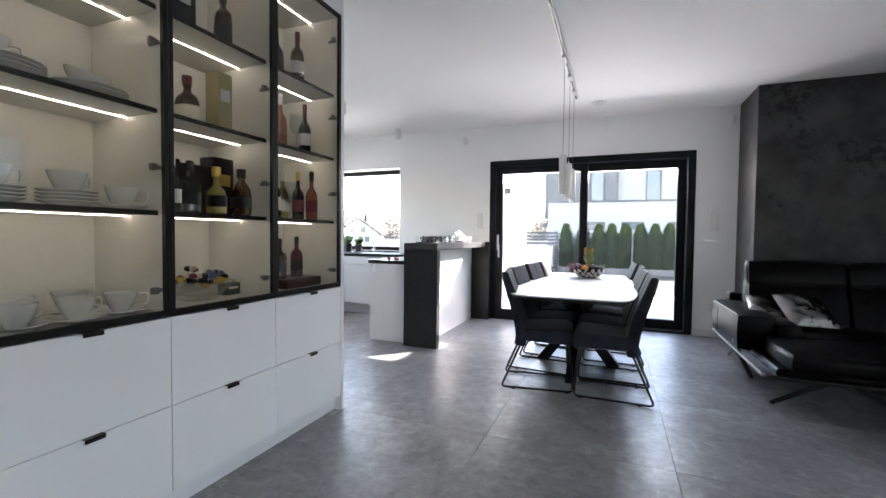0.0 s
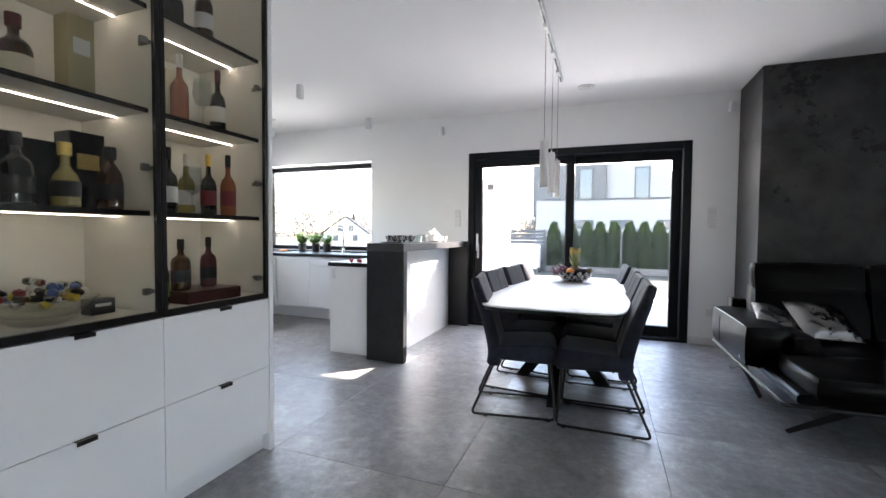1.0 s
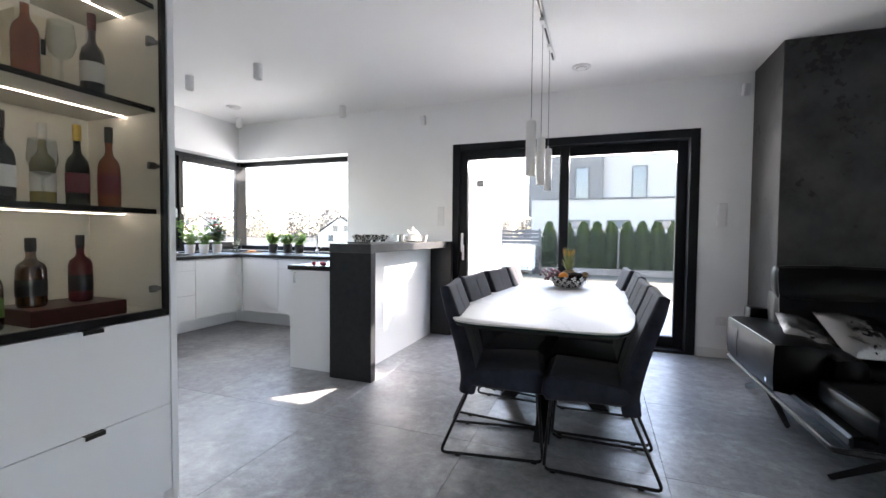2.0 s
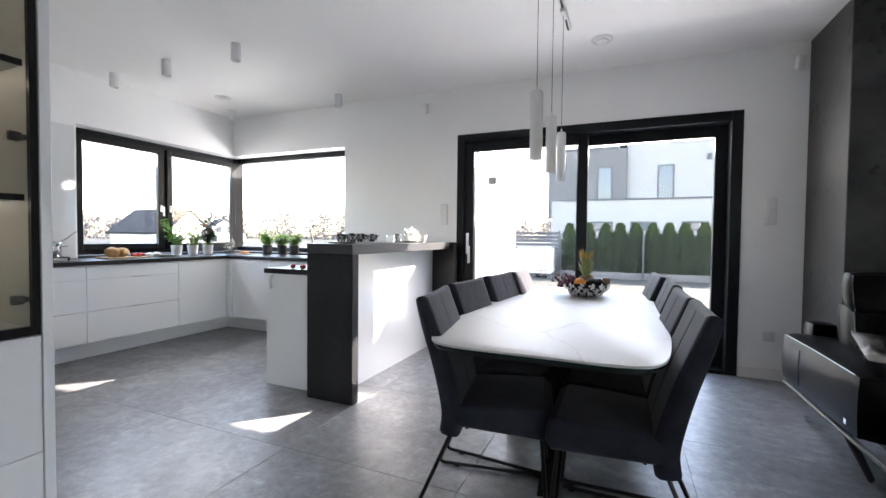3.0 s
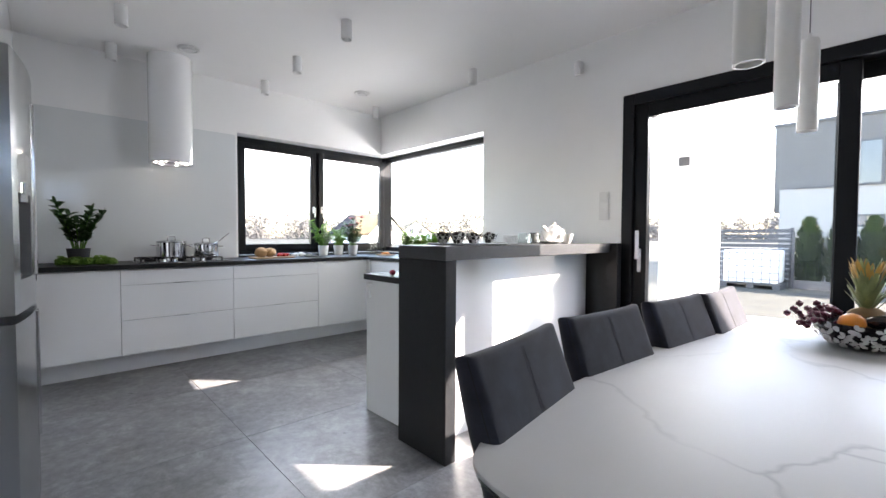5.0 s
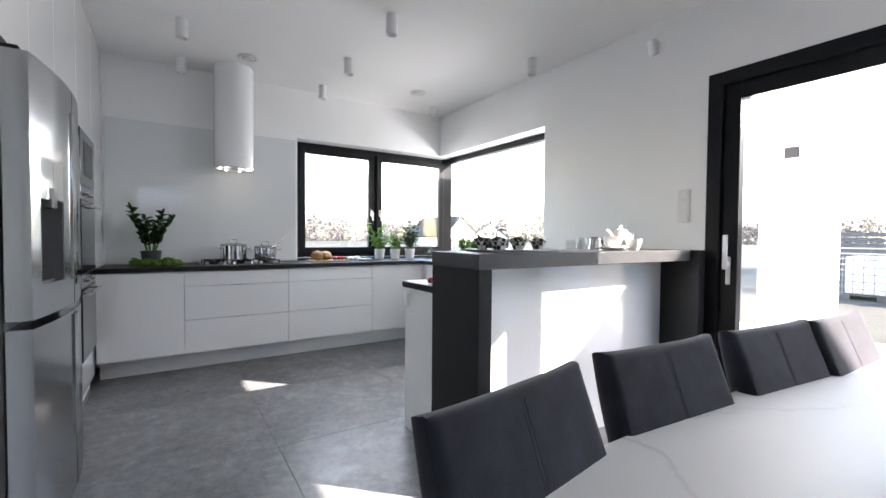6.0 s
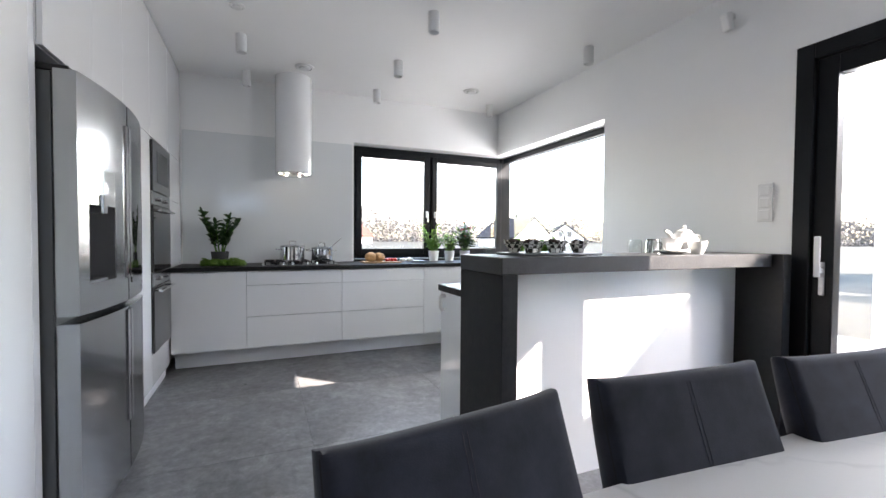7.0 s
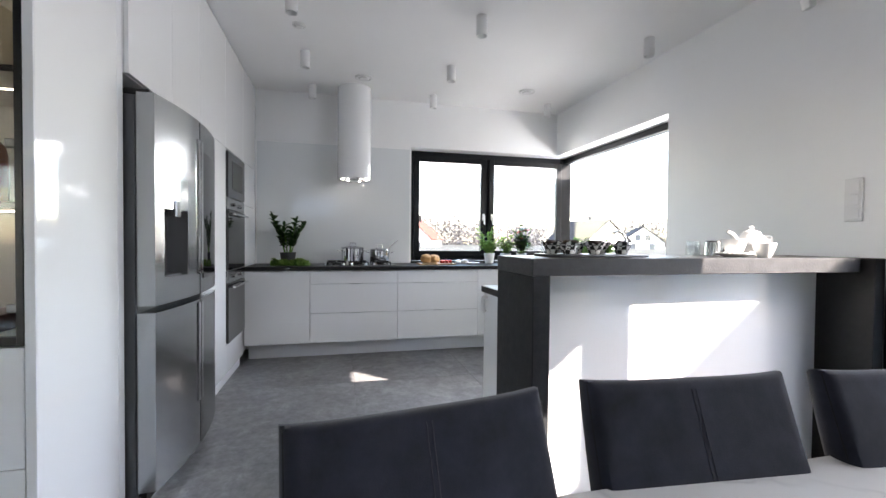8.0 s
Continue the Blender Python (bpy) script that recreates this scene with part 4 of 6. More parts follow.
def sofa():
    s = thing("sofa", "low black leather sofa with raised headrests on slanted metal legs", "sofa", (2.7, 4.4, 0))
    x0, x1 = 1.50, 4.3
    part("base", B(x0 + 0.10, x1, 3.62, 5.12, 0.275, 0.33, bevel=0.012), M_LEATHER, s)
    rail = tube(bmesh.new(), rounded([(x0 + 0.02, 5.10, 0.285), (x0 + 0.02, 3.56, 0.285), (x1, 3.56, 0.285)], 0.03), 0.013, 8)
    part("rail", rail, M_BLACK, s, "dark metal rail under the seat")
    arm = part("armrest", soft_block(x0, x0 + 0.27, 4.19, 5.13, 0.302, 0.588, 0.045, 0.012), M_LEATHER, s)
    part("seam", tube(bmesh.new(), [(x0 - 0.008, 4.80, 0.345), (x0 - 0.013, 4.80, 0.45), (x0 - 0.008, 4.80, 0.545)], 0.002, 6), M_PIPING, arm)
    part("piping", tube(bmesh.new(), [(x0 + 0.012, 4.24, 0.578), (x0 + 0.004, 4.65, 0.586), (x0 + 0.012, 5.08, 0.578)], 0.003, 6), M_GREYMETAL, arm, "pale stitched seam")
    part("tag", B(x0 - 0.004, x0 + 0.002, 4.265, 4.287, 0.345, 0.370), M_CHROME, arm, "tiny metal tag")
    part("inner_arm", soft_block(x0 + 0.24, x0 + 0.40, 4.10, 4.98, 0.335, 0.55, 0.05, 0.01), M_LEATHER, s)
    part("arm_post", B(x0 + 0.13, x0 + 0.26, 5.06, 5.20, 0.50, 0.66, bevel=0.02, seg=2), M_LEATHER, s)
    for a, b in ((x0 + 0.16, 2.60), (2.61, 3.45), (3.46, x1)):
        seat = part("seat_cushion", soft_block(a, b, 3.46 if a > 1.7 else 3.56, 4.10 if a < 1.7 else 4.74, 0.315, 0.455, 0.045, 0.015), M_LEATHER, s)
        part("piping", tube(bmesh.new(), [(a + 0.05, 3.475 if a > 1.7 else 3.575, 0.440), (b - 0.05, 3.475 if a > 1.7 else 3.575, 0.440)], 0.003, 6), M_PIPING, seat)
    part("seat_cushion", soft_block(x0 + 0.41, 2.60, 4.105, 4.74, 0.315, 0.46, 0.045, 0.015), M_LEATHER, s)
    for a, b in ((1.72, 2.42), (2.44, 3.25), (3.27, x1)):
        bk = soft_block(a, b, 4.70, 4.92, 0.40, 0.80, 0.05, 0.02)
        hd = soft_block(a, b, 4.80, 4.93, 0.765, 0.985, 0.045, 0.012)
        for q, lean, low in ((bk, 0.30, 0.40), (hd, 0.22, 0.765)):
            for v in q.verts:
                v.co.y += lean * (v.co.z - low)
        part("back_cushion", bk, M_LEATHER, s)
        part("headrest", hd, M_LEATHER, s)
    for ends in (((1.55, 4.40, 0.275), (1.70, 4.52, 0.004)), ((1.55, 4.44, 0.275), (1.69, 5.29, 0.004)), ((1.95, 3.72, 0.275), (1.66, 3.92, 0.004)), ((1.98, 3.74, 0.275), (2.45, 3.92, 0.004))):
        part("leg", blade(bmesh.new(), *ends, 0.045, 0.012), M_BLACK, s, "slanted dark metal leg")
    return s


sofa()

# ---- ceiling fixtures ----
track = thing("track_light", "white ceiling track with three hanging tube pendants", "pendant lamp", (0.165, 4.4, 2.7))
part("track", B(0.148, 0.182, 2.2, 5.2, H - 0.03, H - 0.001, bevel=0.003), M_PLASTIC, track, "slim ceiling track")
part("track_groove", B(0.158, 0.172, 2.21, 5.19, H - 0.0315, H - 0.0302), M_BLACK, track)
for y, z in ((3.995, 1.548), (4.465, 1.548), (4.905, 1.552)):
    part("adapter", B(0.148, 0.182, y - 0.06, y + 0.06, H - 0.06, H - 0.032, bevel=0.004), M_PLASTIC, track)
    part("cable", tube(bmesh.new(), [(0.165, y, z + 0.35), (0.165, y, H - 0.06)], 0.0022, 6), M_GREYMETAL, track)
    bm = bmesh.new()
    lathe(bm, [(0.0, z + 0.012), (0.024, z + 0.012), (0.026, z), (0.0315, z), (0.0315, z + 0.322), (0.027, z + 0.336), (0.006, z + 0.342), (0.006, z + 0.36), (0.0, z + 0.36)], 0.165, y, 0, 24)
    part("shade", bm, M_PLASTIC, track, "white cylindrical shade")


def ceiling_spot():
    s = thing("ceiling_spot", "small white cylindrical surface ceiling spotlight", "ceiling light", group="kitchen ceiling spots")
    bm = bmesh.new()
    lathe(bm, [(0.0, -0.10), (0.025, -0.10), (0.033, -0.135), (0.038, -0.138), (0.040, -0.134), (0.040, -0.001), (0.0, -0.001)], 0, 0, 0, 24)
    part("spot_body", bm, M_PLASTIC, s)
    return s


sp = ceiling_spot()
where = [(-2.43, 4.475), (-3.31, 4.485), (-4.11, 4.495), (-3.33, 3.222), (-4.12, 3.234), (-2.45, 3.205), (-2.41, 5.83), (-4.06, 5.83)]
sp.matrix_basis = pose(*where[0], H)
for x, y in where[1:]:
    copy_thing(sp, pose(x, y, H))


def round_vent(x, y, r, label, cat, name):
    v = thing(name, label, cat, (x, y, H - 0.02))
    bm = bmesh.new()
    lathe(bm, [(r, H - 0.001), (r, H - 0.008), (r * 0.8, H - 0.014), (r * 0.74, H - 0.006)], x, y, 0, 32)
    part("rim", bm, M_PLASTIC, v)
    bm = bmesh.new()
    lathe(bm, [(0.0, H - 0.024), (r * 0.5, H - 0.022), (r * 0.62, H - 0.012), (r * 0.5, H - 0.004)], x, y, 0, 32)
    part("disc", bm, M_PLASTIC, v)


round_vent(-3.78, 3.73, 0.085, "round white ceiling air vent", "vent", "ceiling_vent")
round_vent(-3.727, 5.422, 0.085, "round white ceiling air vent", "vent", "ceiling_vent")
round_vent(0.386, 5.505, 0.085, "round white ceiling air vent", "vent", "ceiling_vent")
round_vent(-2.88, 3.214, 0.05, "small white smoke detector on the ceiling", "smoke detector", "smoke_detector")

# ---- outside ----
solid("ground", B(-160, 160, 6.44, 320, -0.55, -0.20), M_GRASS, "dry spring lawn and field", "ground", "structure")
solid("ground_west", B(-160, -4.69, -60, 6.44, -0.55, -0.20), M_GRASS, "dry spring lawn and field", "ground", "structure")
solid("ground_east", B(5.0, 160, -60, 6.44, -0.55, -0.20), M_GRASS, "dry spring lawn and field", "ground", "structure")
# Unseen walls, added only to cut the sun at the door and east windows.
sun_blocker = thing("house_wing", "unseen white walls added to block the sun beside the terrace", "building", (6.2, 9.8, -0.2))
part("wall", B(2.45, 4.419, 9.5, 10.1, -0.2, 3.9), M_RENDER_W, sun_blocker)
part("roof", B(2.45, 4.419, 9.5, 10.1, 3.9, 3.97), M_FENCE, sun_blocker)
part("wall", B(4.42, 7.4, 9.5, 9.58, -0.2, 6.4), M_RENDER_W, sun_blocker, "taller added sun-blocking wall")
part("wall", B(7.4, 7.6, -1.5, 9.58, -0.2, 6.4), M_RENDER_W, sun_blocker, "added side wall that keeps the sun off the east windows")
part("roof", B(4.42, 7.7, 9.5, 9.58, 6.4, 6.5), M_FENCE, sun_blocker)


def terrace():
    solid("pavement", B(-4.0, 4.4, 6.44, 10.1, -0.19, -0.03), M_PAVE, "pale concrete terrace slab", "pavement", "structure")
    c = thing("porch", "white rendered porch column with a flat canopy", "porch", (-1.4, 8.7, -0.03))
    part("column", B(-1.68, -1.10, 8.55, 8.95, -0.03, 2.449, bevel=0.006), M_RENDER_W, c)
    part("canopy", B(-3.6, -1.0, 6.44, 9.0, 2.45, 2.72), M_RENDER_W, c)
    part("wall_lamp", B(-1.46, -1.34, 8.53, 8.55, 2.02, 2.13, bevel=0.004), M_FENCE, c, "small grey wall lamp")


terrace()


def thuja():
    t = thing("thuja_tree", "slim green thuja conifer in a dense hedge row", "tree", group="hedge trees")
    part("trunk", tube(bmesh.new(), [(0, 0, -0.05), (0.01, 0, 0.8), (0, 0.01, 1.5)], 0.035, 7, r_end=0.008), M_BARK, t)
    rnd = random.Random(5)
    vs, fs = [], []
    for i in range(1500):
        u = rnd.random()
        z = 0.03 + 1.82 * u
        rr = 0.33 * (min(1.0, 0.65 + u * 1.6) if u < 0.25 else 1.0) * max(0.0, 1 - max(0, u - 0.45) / 0.56) ** 0.6
        rr *= 0.72 + 0.38 * rnd.random()
        a = rnd.uniform(0, 2 * math.pi)
        p = Vector((rr * math.cos(a), rr * math.sin(a), z))
        d = Vector((math.cos(a) * 0.5, math.sin(a) * 0.5, 1.0)).normalized()
        s = Vector((-math.sin(a), math.cos(a), rnd.uniform(-0.4, 0.4)))
        hgt, wid = rnd.uniform(0.07, 0.14), rnd.uniform(0.02, 0.04)
        k = len(vs)
        vs += [p - s * wid, p + s * wid, p + d * hgt + s * wid * 0.6, p + d * hgt * 1.35, p + d * hgt - s * wid * 0.6]
        fs.append((k, k + 1, k + 2, k + 3, k + 4))
    me = bpy.data.meshes.new("crown")
    me.from_pydata(vs, [], fs)
    me.materials.append(M_THUJA)
    cr = new("crown", me)
    cr.parent = t
    tips, faces = [], []
    for i in range(90):
        a, rr = rnd.uniform(0, 2 * math.pi), rnd.uniform(0.0, 0.17)
        p = Vector((rr * math.cos(a), rr * math.sin(a), rnd.uniform(1.66, 1.86) - rr * 0.9))
        s = Vector((-math.sin(a), math.cos(a), 0)) * rnd.uniform(0.015, 0.03)
        k = len(tips)
        tips += [p - s, p + s, p + Vector((rr * 0.3, 0, rnd.uniform(0.08, 0.15)))]
        faces.append((k, k + 1, k + 2))
    me = bpy.data.meshes.new("tip_sprays")
    me.from_pydata(tips, [], faces)
    me.materials.append(M_THUJA_TIP)
    new("tip_sprays", me).parent = t
    core = part("inner_crown", lathe(bmesh.new(), [(0, 0.02), (0.20, 0.1), (0.25, 0.7), (0.19, 1.2), (0.07, 1.7), (0, 1.78)], 0, 0, 0, 10), M_THUJA, t)
    return t


hedge = thuja()
hedge_xs = [-1.20, -0.55, 0.02, 0.48, 0.98, 1.50, 2.0, 2.48, 3.0, 3.52, 4.1, 4.7, 5.3]
hr = random.Random(3)
for i, x in enumerate(hedge_xs):
    sc = hr.uniform(0.94, 1.08)
    m = pose(x, 17.75 + hr.uniform(-0.1, 0.1), -0.2, 0, 0, hr.uniform(0, 360)) @ Matrix.Diagonal((1.05, 1.05, sc, 1))
    if i == 0:
        hedge.matrix_basis = m
    else:
        copy_thing(hedge, pose(x, 17.75 + hr.uniform(-0.1, 0.1), -0.2, 0, 0, hr.uniform(0, 360)))


def wire_fence():
    f = thing("wire_fence", "grey welded wire fence on a low concrete base", "fence", (2, 17.2, -0.2))
    part("base_board", B(-1.5, 6.0, 17.17, 17.23, -0.2, 0.02, bevel=0.004), M_RENDER_G, f, "grey concrete base board")
    for x in (-1.45, 1.2, 3.75, 5.95):
        part("post", B(x - 0.03, x + 0.03, 17.12, 17.17, -0.2, 1.32, bevel=0.004), M_FENCE, f)
    bm = bmesh.new()
    z = 0.05
    while z < 1.3:
        box(bm, -1.45, 5.95, 17.194, 17.202, z, z + 0.007)
        z += 0.06
    part("wire", bm, M_WIRE, f)
    bm = bmesh.new()
    for i in range(148):
        x = -1.45 + 0.05 * i
        box(bm, x, x + 0.007, 17.203, 17.210, 0.03, 1.3)
    part("wire", bm, M_WIRE, f)


def slat_fence():
    f = thing("slat_fence", "dark grey horizontal slat fence", "fence", (-3.0, 17.6, -0.2))
    for x in (-4.6, -3.45, -1.55):
        part("post", B(x - 0.04, x + 0.04, 17.58, 17.66, -0.2, 1.42, bevel=0.004), M_FENCE, f)
    for i in range(11):
        z = -0.1 + 0.137 * i
        part("slat", B(-4.6, -1.55, 17.55, 17.58, z, z + 0.1, bevel=0.004), M_FENCE, f)


def water_tote():
    t = thing("water_tank", "white plastic water tank in a wire cage on a pallet", "tank", (-2.2, 16.9, -0.2))
    part("tank", B(-2.85, -1.65, 16.4, 17.4, -0.06, 0.80, bevel=0.05, seg=3), M_PLASTIC, t)
    bm = bmesh.new()
    for z in (0.05, 0.22, 0.39, 0.56, 0.73):
        tube(bm, [(-2.88, 16.37, z), (-1.62, 16.37, z)], 0.009, 5)
    for i in range(8):
        tube(bm, [(-2.88 + 0.18 * i, 16.365, -0.06), (-2.88 + 0.18 * i, 16.365, 0.80)], 0.009, 5)
    part("cage", bm, M_GREYMETAL, t, "grey tube cage")
    part("pallet", boxes((-2.9, -1.6, 16.4, 17.4, -0.10, -0.065), (-2.9, -2.75, 16.4, 17.4, -0.2, -0.1), (-2.3, -2.15, 16.4, 17.4, -0.2, -0.1), (-1.75, -1.6, 16.4, 17.4, -0.2, -0.1)), M_FENCE, t)


wire_fence()
slat_fence()
water_tote()


def house_window(parent, x0, x1, y, z0, z1):
    w = part("window", boxes((x0, x1, y - 0.03, y, z0, z0 + 0.07), (x0, x1, y - 0.03, y, z1 - 0.07, z1), (x0, x0 + 0.07, y - 0.03, y, z0 + 0.07, z1 - 0.07), (x1 - 0.07, x1, y - 0.03, y, z0 + 0.07, z1 - 0.07)), M_FENCE, parent)
    part("pane", B(x0 + 0.07, x1 - 0.07, y - 0.015, y - 0.004, z0 + 0.07, z1 - 0.07), M_WINPANE, w)


M_WINPANE = mat("far_window", (0.07, 0.08, 0.09), 0.08, vary=0.1, scale=1)
nb = thing("house", "modern grey and white cubic house behind the hedge", "house", (2, 26, -0.2))
part("wall", B(-2.9, 11.0, 24.6, 32, -0.2, 3.06), M_RENDER_N, nb, "pale ground floor wall")
part("parapet", B(-2.45, 11.0, 24.55, 24.75, 3.06, 3.14), M_FENCE, nb)
part("wall", B(-3.2, 0.68, 25.3, 32, 2.2, 5.75), M_RENDER_G, nb, "grey upper storey")
part("wall", B(0.70, 11.0, 25.6, 32, 3.06, 5.95), M_RENDER_L, nb, "light grey upper storey")
part("roof", boxes((-3.25, 0.3, 25.25, 32, 5.75, 5.86), (0.3, 11.05, 25.55, 32, 5.96, 6.05)), M_FENCE, nb)
house_window(nb, -0.72, 0.02, 25.3, 3.15, 4.85)
house_window(nb, 2.1, 2.85, 25.6, 3.15, 4.85)
house_window(nb, 6.2, 7.0, 25.6, 3.15, 4.85)
for x in (-1.0, 0.9, 3.1, 5.4):
    house_window(nb, x, x + 1.1, 24.6, 1.55, 2.0)
part("wall_lamp", B(4.2, 4.4, 25.55, 25.6, 5.0, 5.3), M_FENCE, nb)


def gable_house(x, y, w, d, h, ridge, turn, roof, label):
    g = thing("house", label, "house", (x, y, -1.2))
    ORIGIN[g] = Vector((0, 0, 0))
    part("wall", side_shape(bmesh.new(), [(-w / 2, -1), (w / 2, -1), (w / 2, h), (0, ridge), (-w / 2, h)], -d / 2, d / 2), M_RENDER_W, g)
    for s in (-1, 1):
        bm = bmesh.new()
        p = [(s * (w / 2 + 0.4), h - 0.4 * (ridge - h) / (w / 2)), (0, ridge), (0, ridge + 0.25), (s * (w / 2 + 0.4), h - 0.4 * (ridge - h) / (w / 2) + 0.25)]
        part("roof", side_shape(bm, p, -d / 2 - 0.4, d / 2 + 0.4), roof, g)
    for k in (-1, 1):
        for z in (0.9, h + 0.3):
            q = w * 0.22 if z < 2 else w * 0.12
            part("window", B(k * q - 0.5, k * q + 0.5, -d / 2 - 0.05, -d / 2 - 0.005, z, z + 1.2), M_WINPANE, g)
            part("window", B(k * q - 0.5, k * q + 0.5, d / 2 + 0.005, d / 2 + 0.05, z, z + 1.2), M_WINPANE, g)
    part("chimney", B(0.6, 1.1, 0, 0.6, h, ridge + 0.9), M_ROOF, g)
    g.rotation_euler = (0, 0, radians(turn))
    return g


gable_house(-92, 20, 9, 11, 2.8, 7.0, 65, M_ROOF_RED, "distant white house with a red gable roof")
gable_house(-108, 9, 9, 10, 2.6, 6.0, 20, M_ROOF_RED, "distant white house with a red roof")
gable_house(-60, 42, 8, 9, 2.6, 5.6, 100, M_ROOF, "distant white house with a dark gable roof")
gable_house(-46, 72, 8, 9, 2.4, 5.4, 25, M_ROOF, "distant white house with a grey gable roof")
gable_house(-78, 66, 8, 10, 2.4, 5.4, 60, M_ROOF, "distant white house with a dark roof")
gable_house(-88, 3, 8, 10, 2.4, 5.2, 60, M_ROOF, "distant white house with a dark roof")


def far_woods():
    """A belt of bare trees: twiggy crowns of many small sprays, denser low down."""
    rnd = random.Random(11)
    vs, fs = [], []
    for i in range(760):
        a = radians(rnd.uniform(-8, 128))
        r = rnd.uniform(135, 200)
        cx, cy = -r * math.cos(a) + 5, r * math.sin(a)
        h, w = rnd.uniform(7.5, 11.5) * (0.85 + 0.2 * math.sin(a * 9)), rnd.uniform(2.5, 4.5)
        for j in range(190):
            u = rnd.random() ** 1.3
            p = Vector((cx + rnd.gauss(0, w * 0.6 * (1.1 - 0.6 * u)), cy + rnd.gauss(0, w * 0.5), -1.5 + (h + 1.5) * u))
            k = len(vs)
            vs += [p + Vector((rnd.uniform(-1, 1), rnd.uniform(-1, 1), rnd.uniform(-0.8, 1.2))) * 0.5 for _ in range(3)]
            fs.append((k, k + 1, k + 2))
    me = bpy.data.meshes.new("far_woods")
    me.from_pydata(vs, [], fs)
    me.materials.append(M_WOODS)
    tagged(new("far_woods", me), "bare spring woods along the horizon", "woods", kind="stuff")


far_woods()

# ---- wall fittings ----
def switch_plate(x, y, z, n, facing="y"):
    s = thing("light_switch", "white plastic wall switch block with stacked rockers", "switch", (x, YN, z))
    part("plate", B(x - 0.042, x + 0.042, YN - 0.010, YN - 0.001, z - 0.036 * n - 0.006, z + 0.036 * n + 0.006, bevel=0.003), M_PLASTIC, s)
    for i in range(n):
        zc = z + 0.072 * (i - (n - 1) / 2)
        part("rocker", B(x - 0.028, x + 0.028, YN - 0.015, YN - 0.0102, zc - 0.028, zc + 0.028, bevel=0.002), M_PLASTIC, s)


def socket(x, z):
    s = thing("wall_socket", "white plastic wall power socket", "socket", (x, YN, z))
    part("plate", B(x - 0.042, x + 0.042, YN - 0.010, YN - 0.001, z - 0.042, z + 0.042, bevel=0.003), M_PLASTIC, s)
    bm = bmesh.new()
    lathe(bm, [(0.022, 0.0), (0.022, 0.004), (0.020, 0.004), (0.018, -0.004), (0, -0.004)], 0, 0, 0, 20)
    bmesh.ops.rotate(bm, verts=bm.verts, cent=(0, 0, 0), matrix=Matrix.Rotation(radians(90), 3, "X"))
    bmesh.ops.translate(bm, verts=bm.verts, vec=(x, YN - 0.011, z))
    part("insert", bm, M_PLASTIC, s)


switch_plate(1.686, YN, 1.395, 3)
switch_plate(-1.225, YN, 1.40, 3)
socket(1.70, 0.36)
socket(-2.22, 1.12)
socket(-2.14, 1.12)


def presence_sensor(x, z, turn):
    s = thing("alarm_sensor", "small white alarm sensor box high on the wall", "sensor", (x, YN, z))
    part("bracket", B(x - 0.012, x + 0.012, YN - 0.03, YN - 0.001, z + 0.02, z + 0.05), M_PLASTIC, s)
    bm = B(-0.03, 0.03, -0.045, 0, -0.055, 0.055, bevel=0.01, seg=2)
    bmesh.ops.rotate(bm, verts=bm.verts, cent=(0, 0, 0), matrix=Matrix.Rotation(radians(turn), 3, "Z") @ Matrix.Rotation(radians(12), 3, "X"))
    bmesh.ops.translate(bm, verts=bm.verts, vec=(x, YN - 0.03, z))
    part("housing", bm, M_PLASTIC, s)


presence_sensor(-1.44, 2.56, -15)
presence_sensor(1.83, 2.57, 20)

# ---- small materials ----
M_CERAMIC = mat("white_porcelain", (0.70, 0.70, 0.69), 0.12, coat=0.4)
M_LEAF = leaf_mat("dark_leaf", (0.014, 0.045, 0.012), (0.025, 0.075, 0.012), 0.28)
M_LETTUCE = leaf_mat("lettuce_leaf", (0.13, 0.24, 0.035), (0.16, 0.30, 0.04))
M_LEAF2 = leaf_mat("fresh_leaf", (0.08, 0.19, 0.035), (0.16, 0.34, 0.05))
M_POT = mat("dark_pot", (0.035, 0.036, 0.038), 0.5, vary=0.15)
M_SOIL = mat("soil", (0.04, 0.028, 0.02), 0.95, vary=0.4, scale=60)
M_RED = mat("red_petal", (0.42, 0.02, 0.05), 0.4, vary=0.2)
M_BREAD = mat("bread_crust", (0.52, 0.30, 0.13), 0.7, vary=0.35, scale=18, bump=0.3, bump_scale=60)
M_WOOD = mat("board_wood", (0.42, 0.26, 0.13), 0.55, vary=0.3, scale=14, stretch=(8, 1, 1))
M_TOMATO = mat("tomato", (0.50, 0.03, 0.02), 0.2, vary=0.1)
M_ORANGE = mat("orange_peel", (0.75, 0.24, 0.02), 0.4, vary=0.1, bump=0.3, bump_scale=180)
M_GRAPE = mat("dark_grape", (0.10, 0.012, 0.035), 0.3, vary=0.4, scale=25)
M_AUBERGINE = mat("aubergine", (0.012, 0.008, 0.014), 0.18)
M_KIWI = mat("kiwi_skin", (0.20, 0.13, 0.06), 0.85, vary=0.25, scale=40)
M_PINE = mat("pineapple_leaf", (0.20, 0.24, 0.10), 0.55, vary=0.35, scale=20)
M_PINETIP = mat("pineapple_tip", (0.48, 0.28, 0.06), 0.6, vary=0.3, scale=30)
M_DARKCAKE = mat("chocolate_cake", (0.03, 0.015, 0.010), 0.8, vary=0.4, scale=60, bump=0.5, bump_scale=120)
M_AMBER = mat("amber_spirit", (0.060, 0.020, 0.004), 0.08, coat=0.8, vary=0.2, scale=10)
M_ROSE = mat("rose_wine", (0.30, 0.10, 0.05), 0.08, coat=0.8)
M_GOLDEN = mat("white_wine", (0.34, 0.28, 0.09), 0.08, coat=0.8)
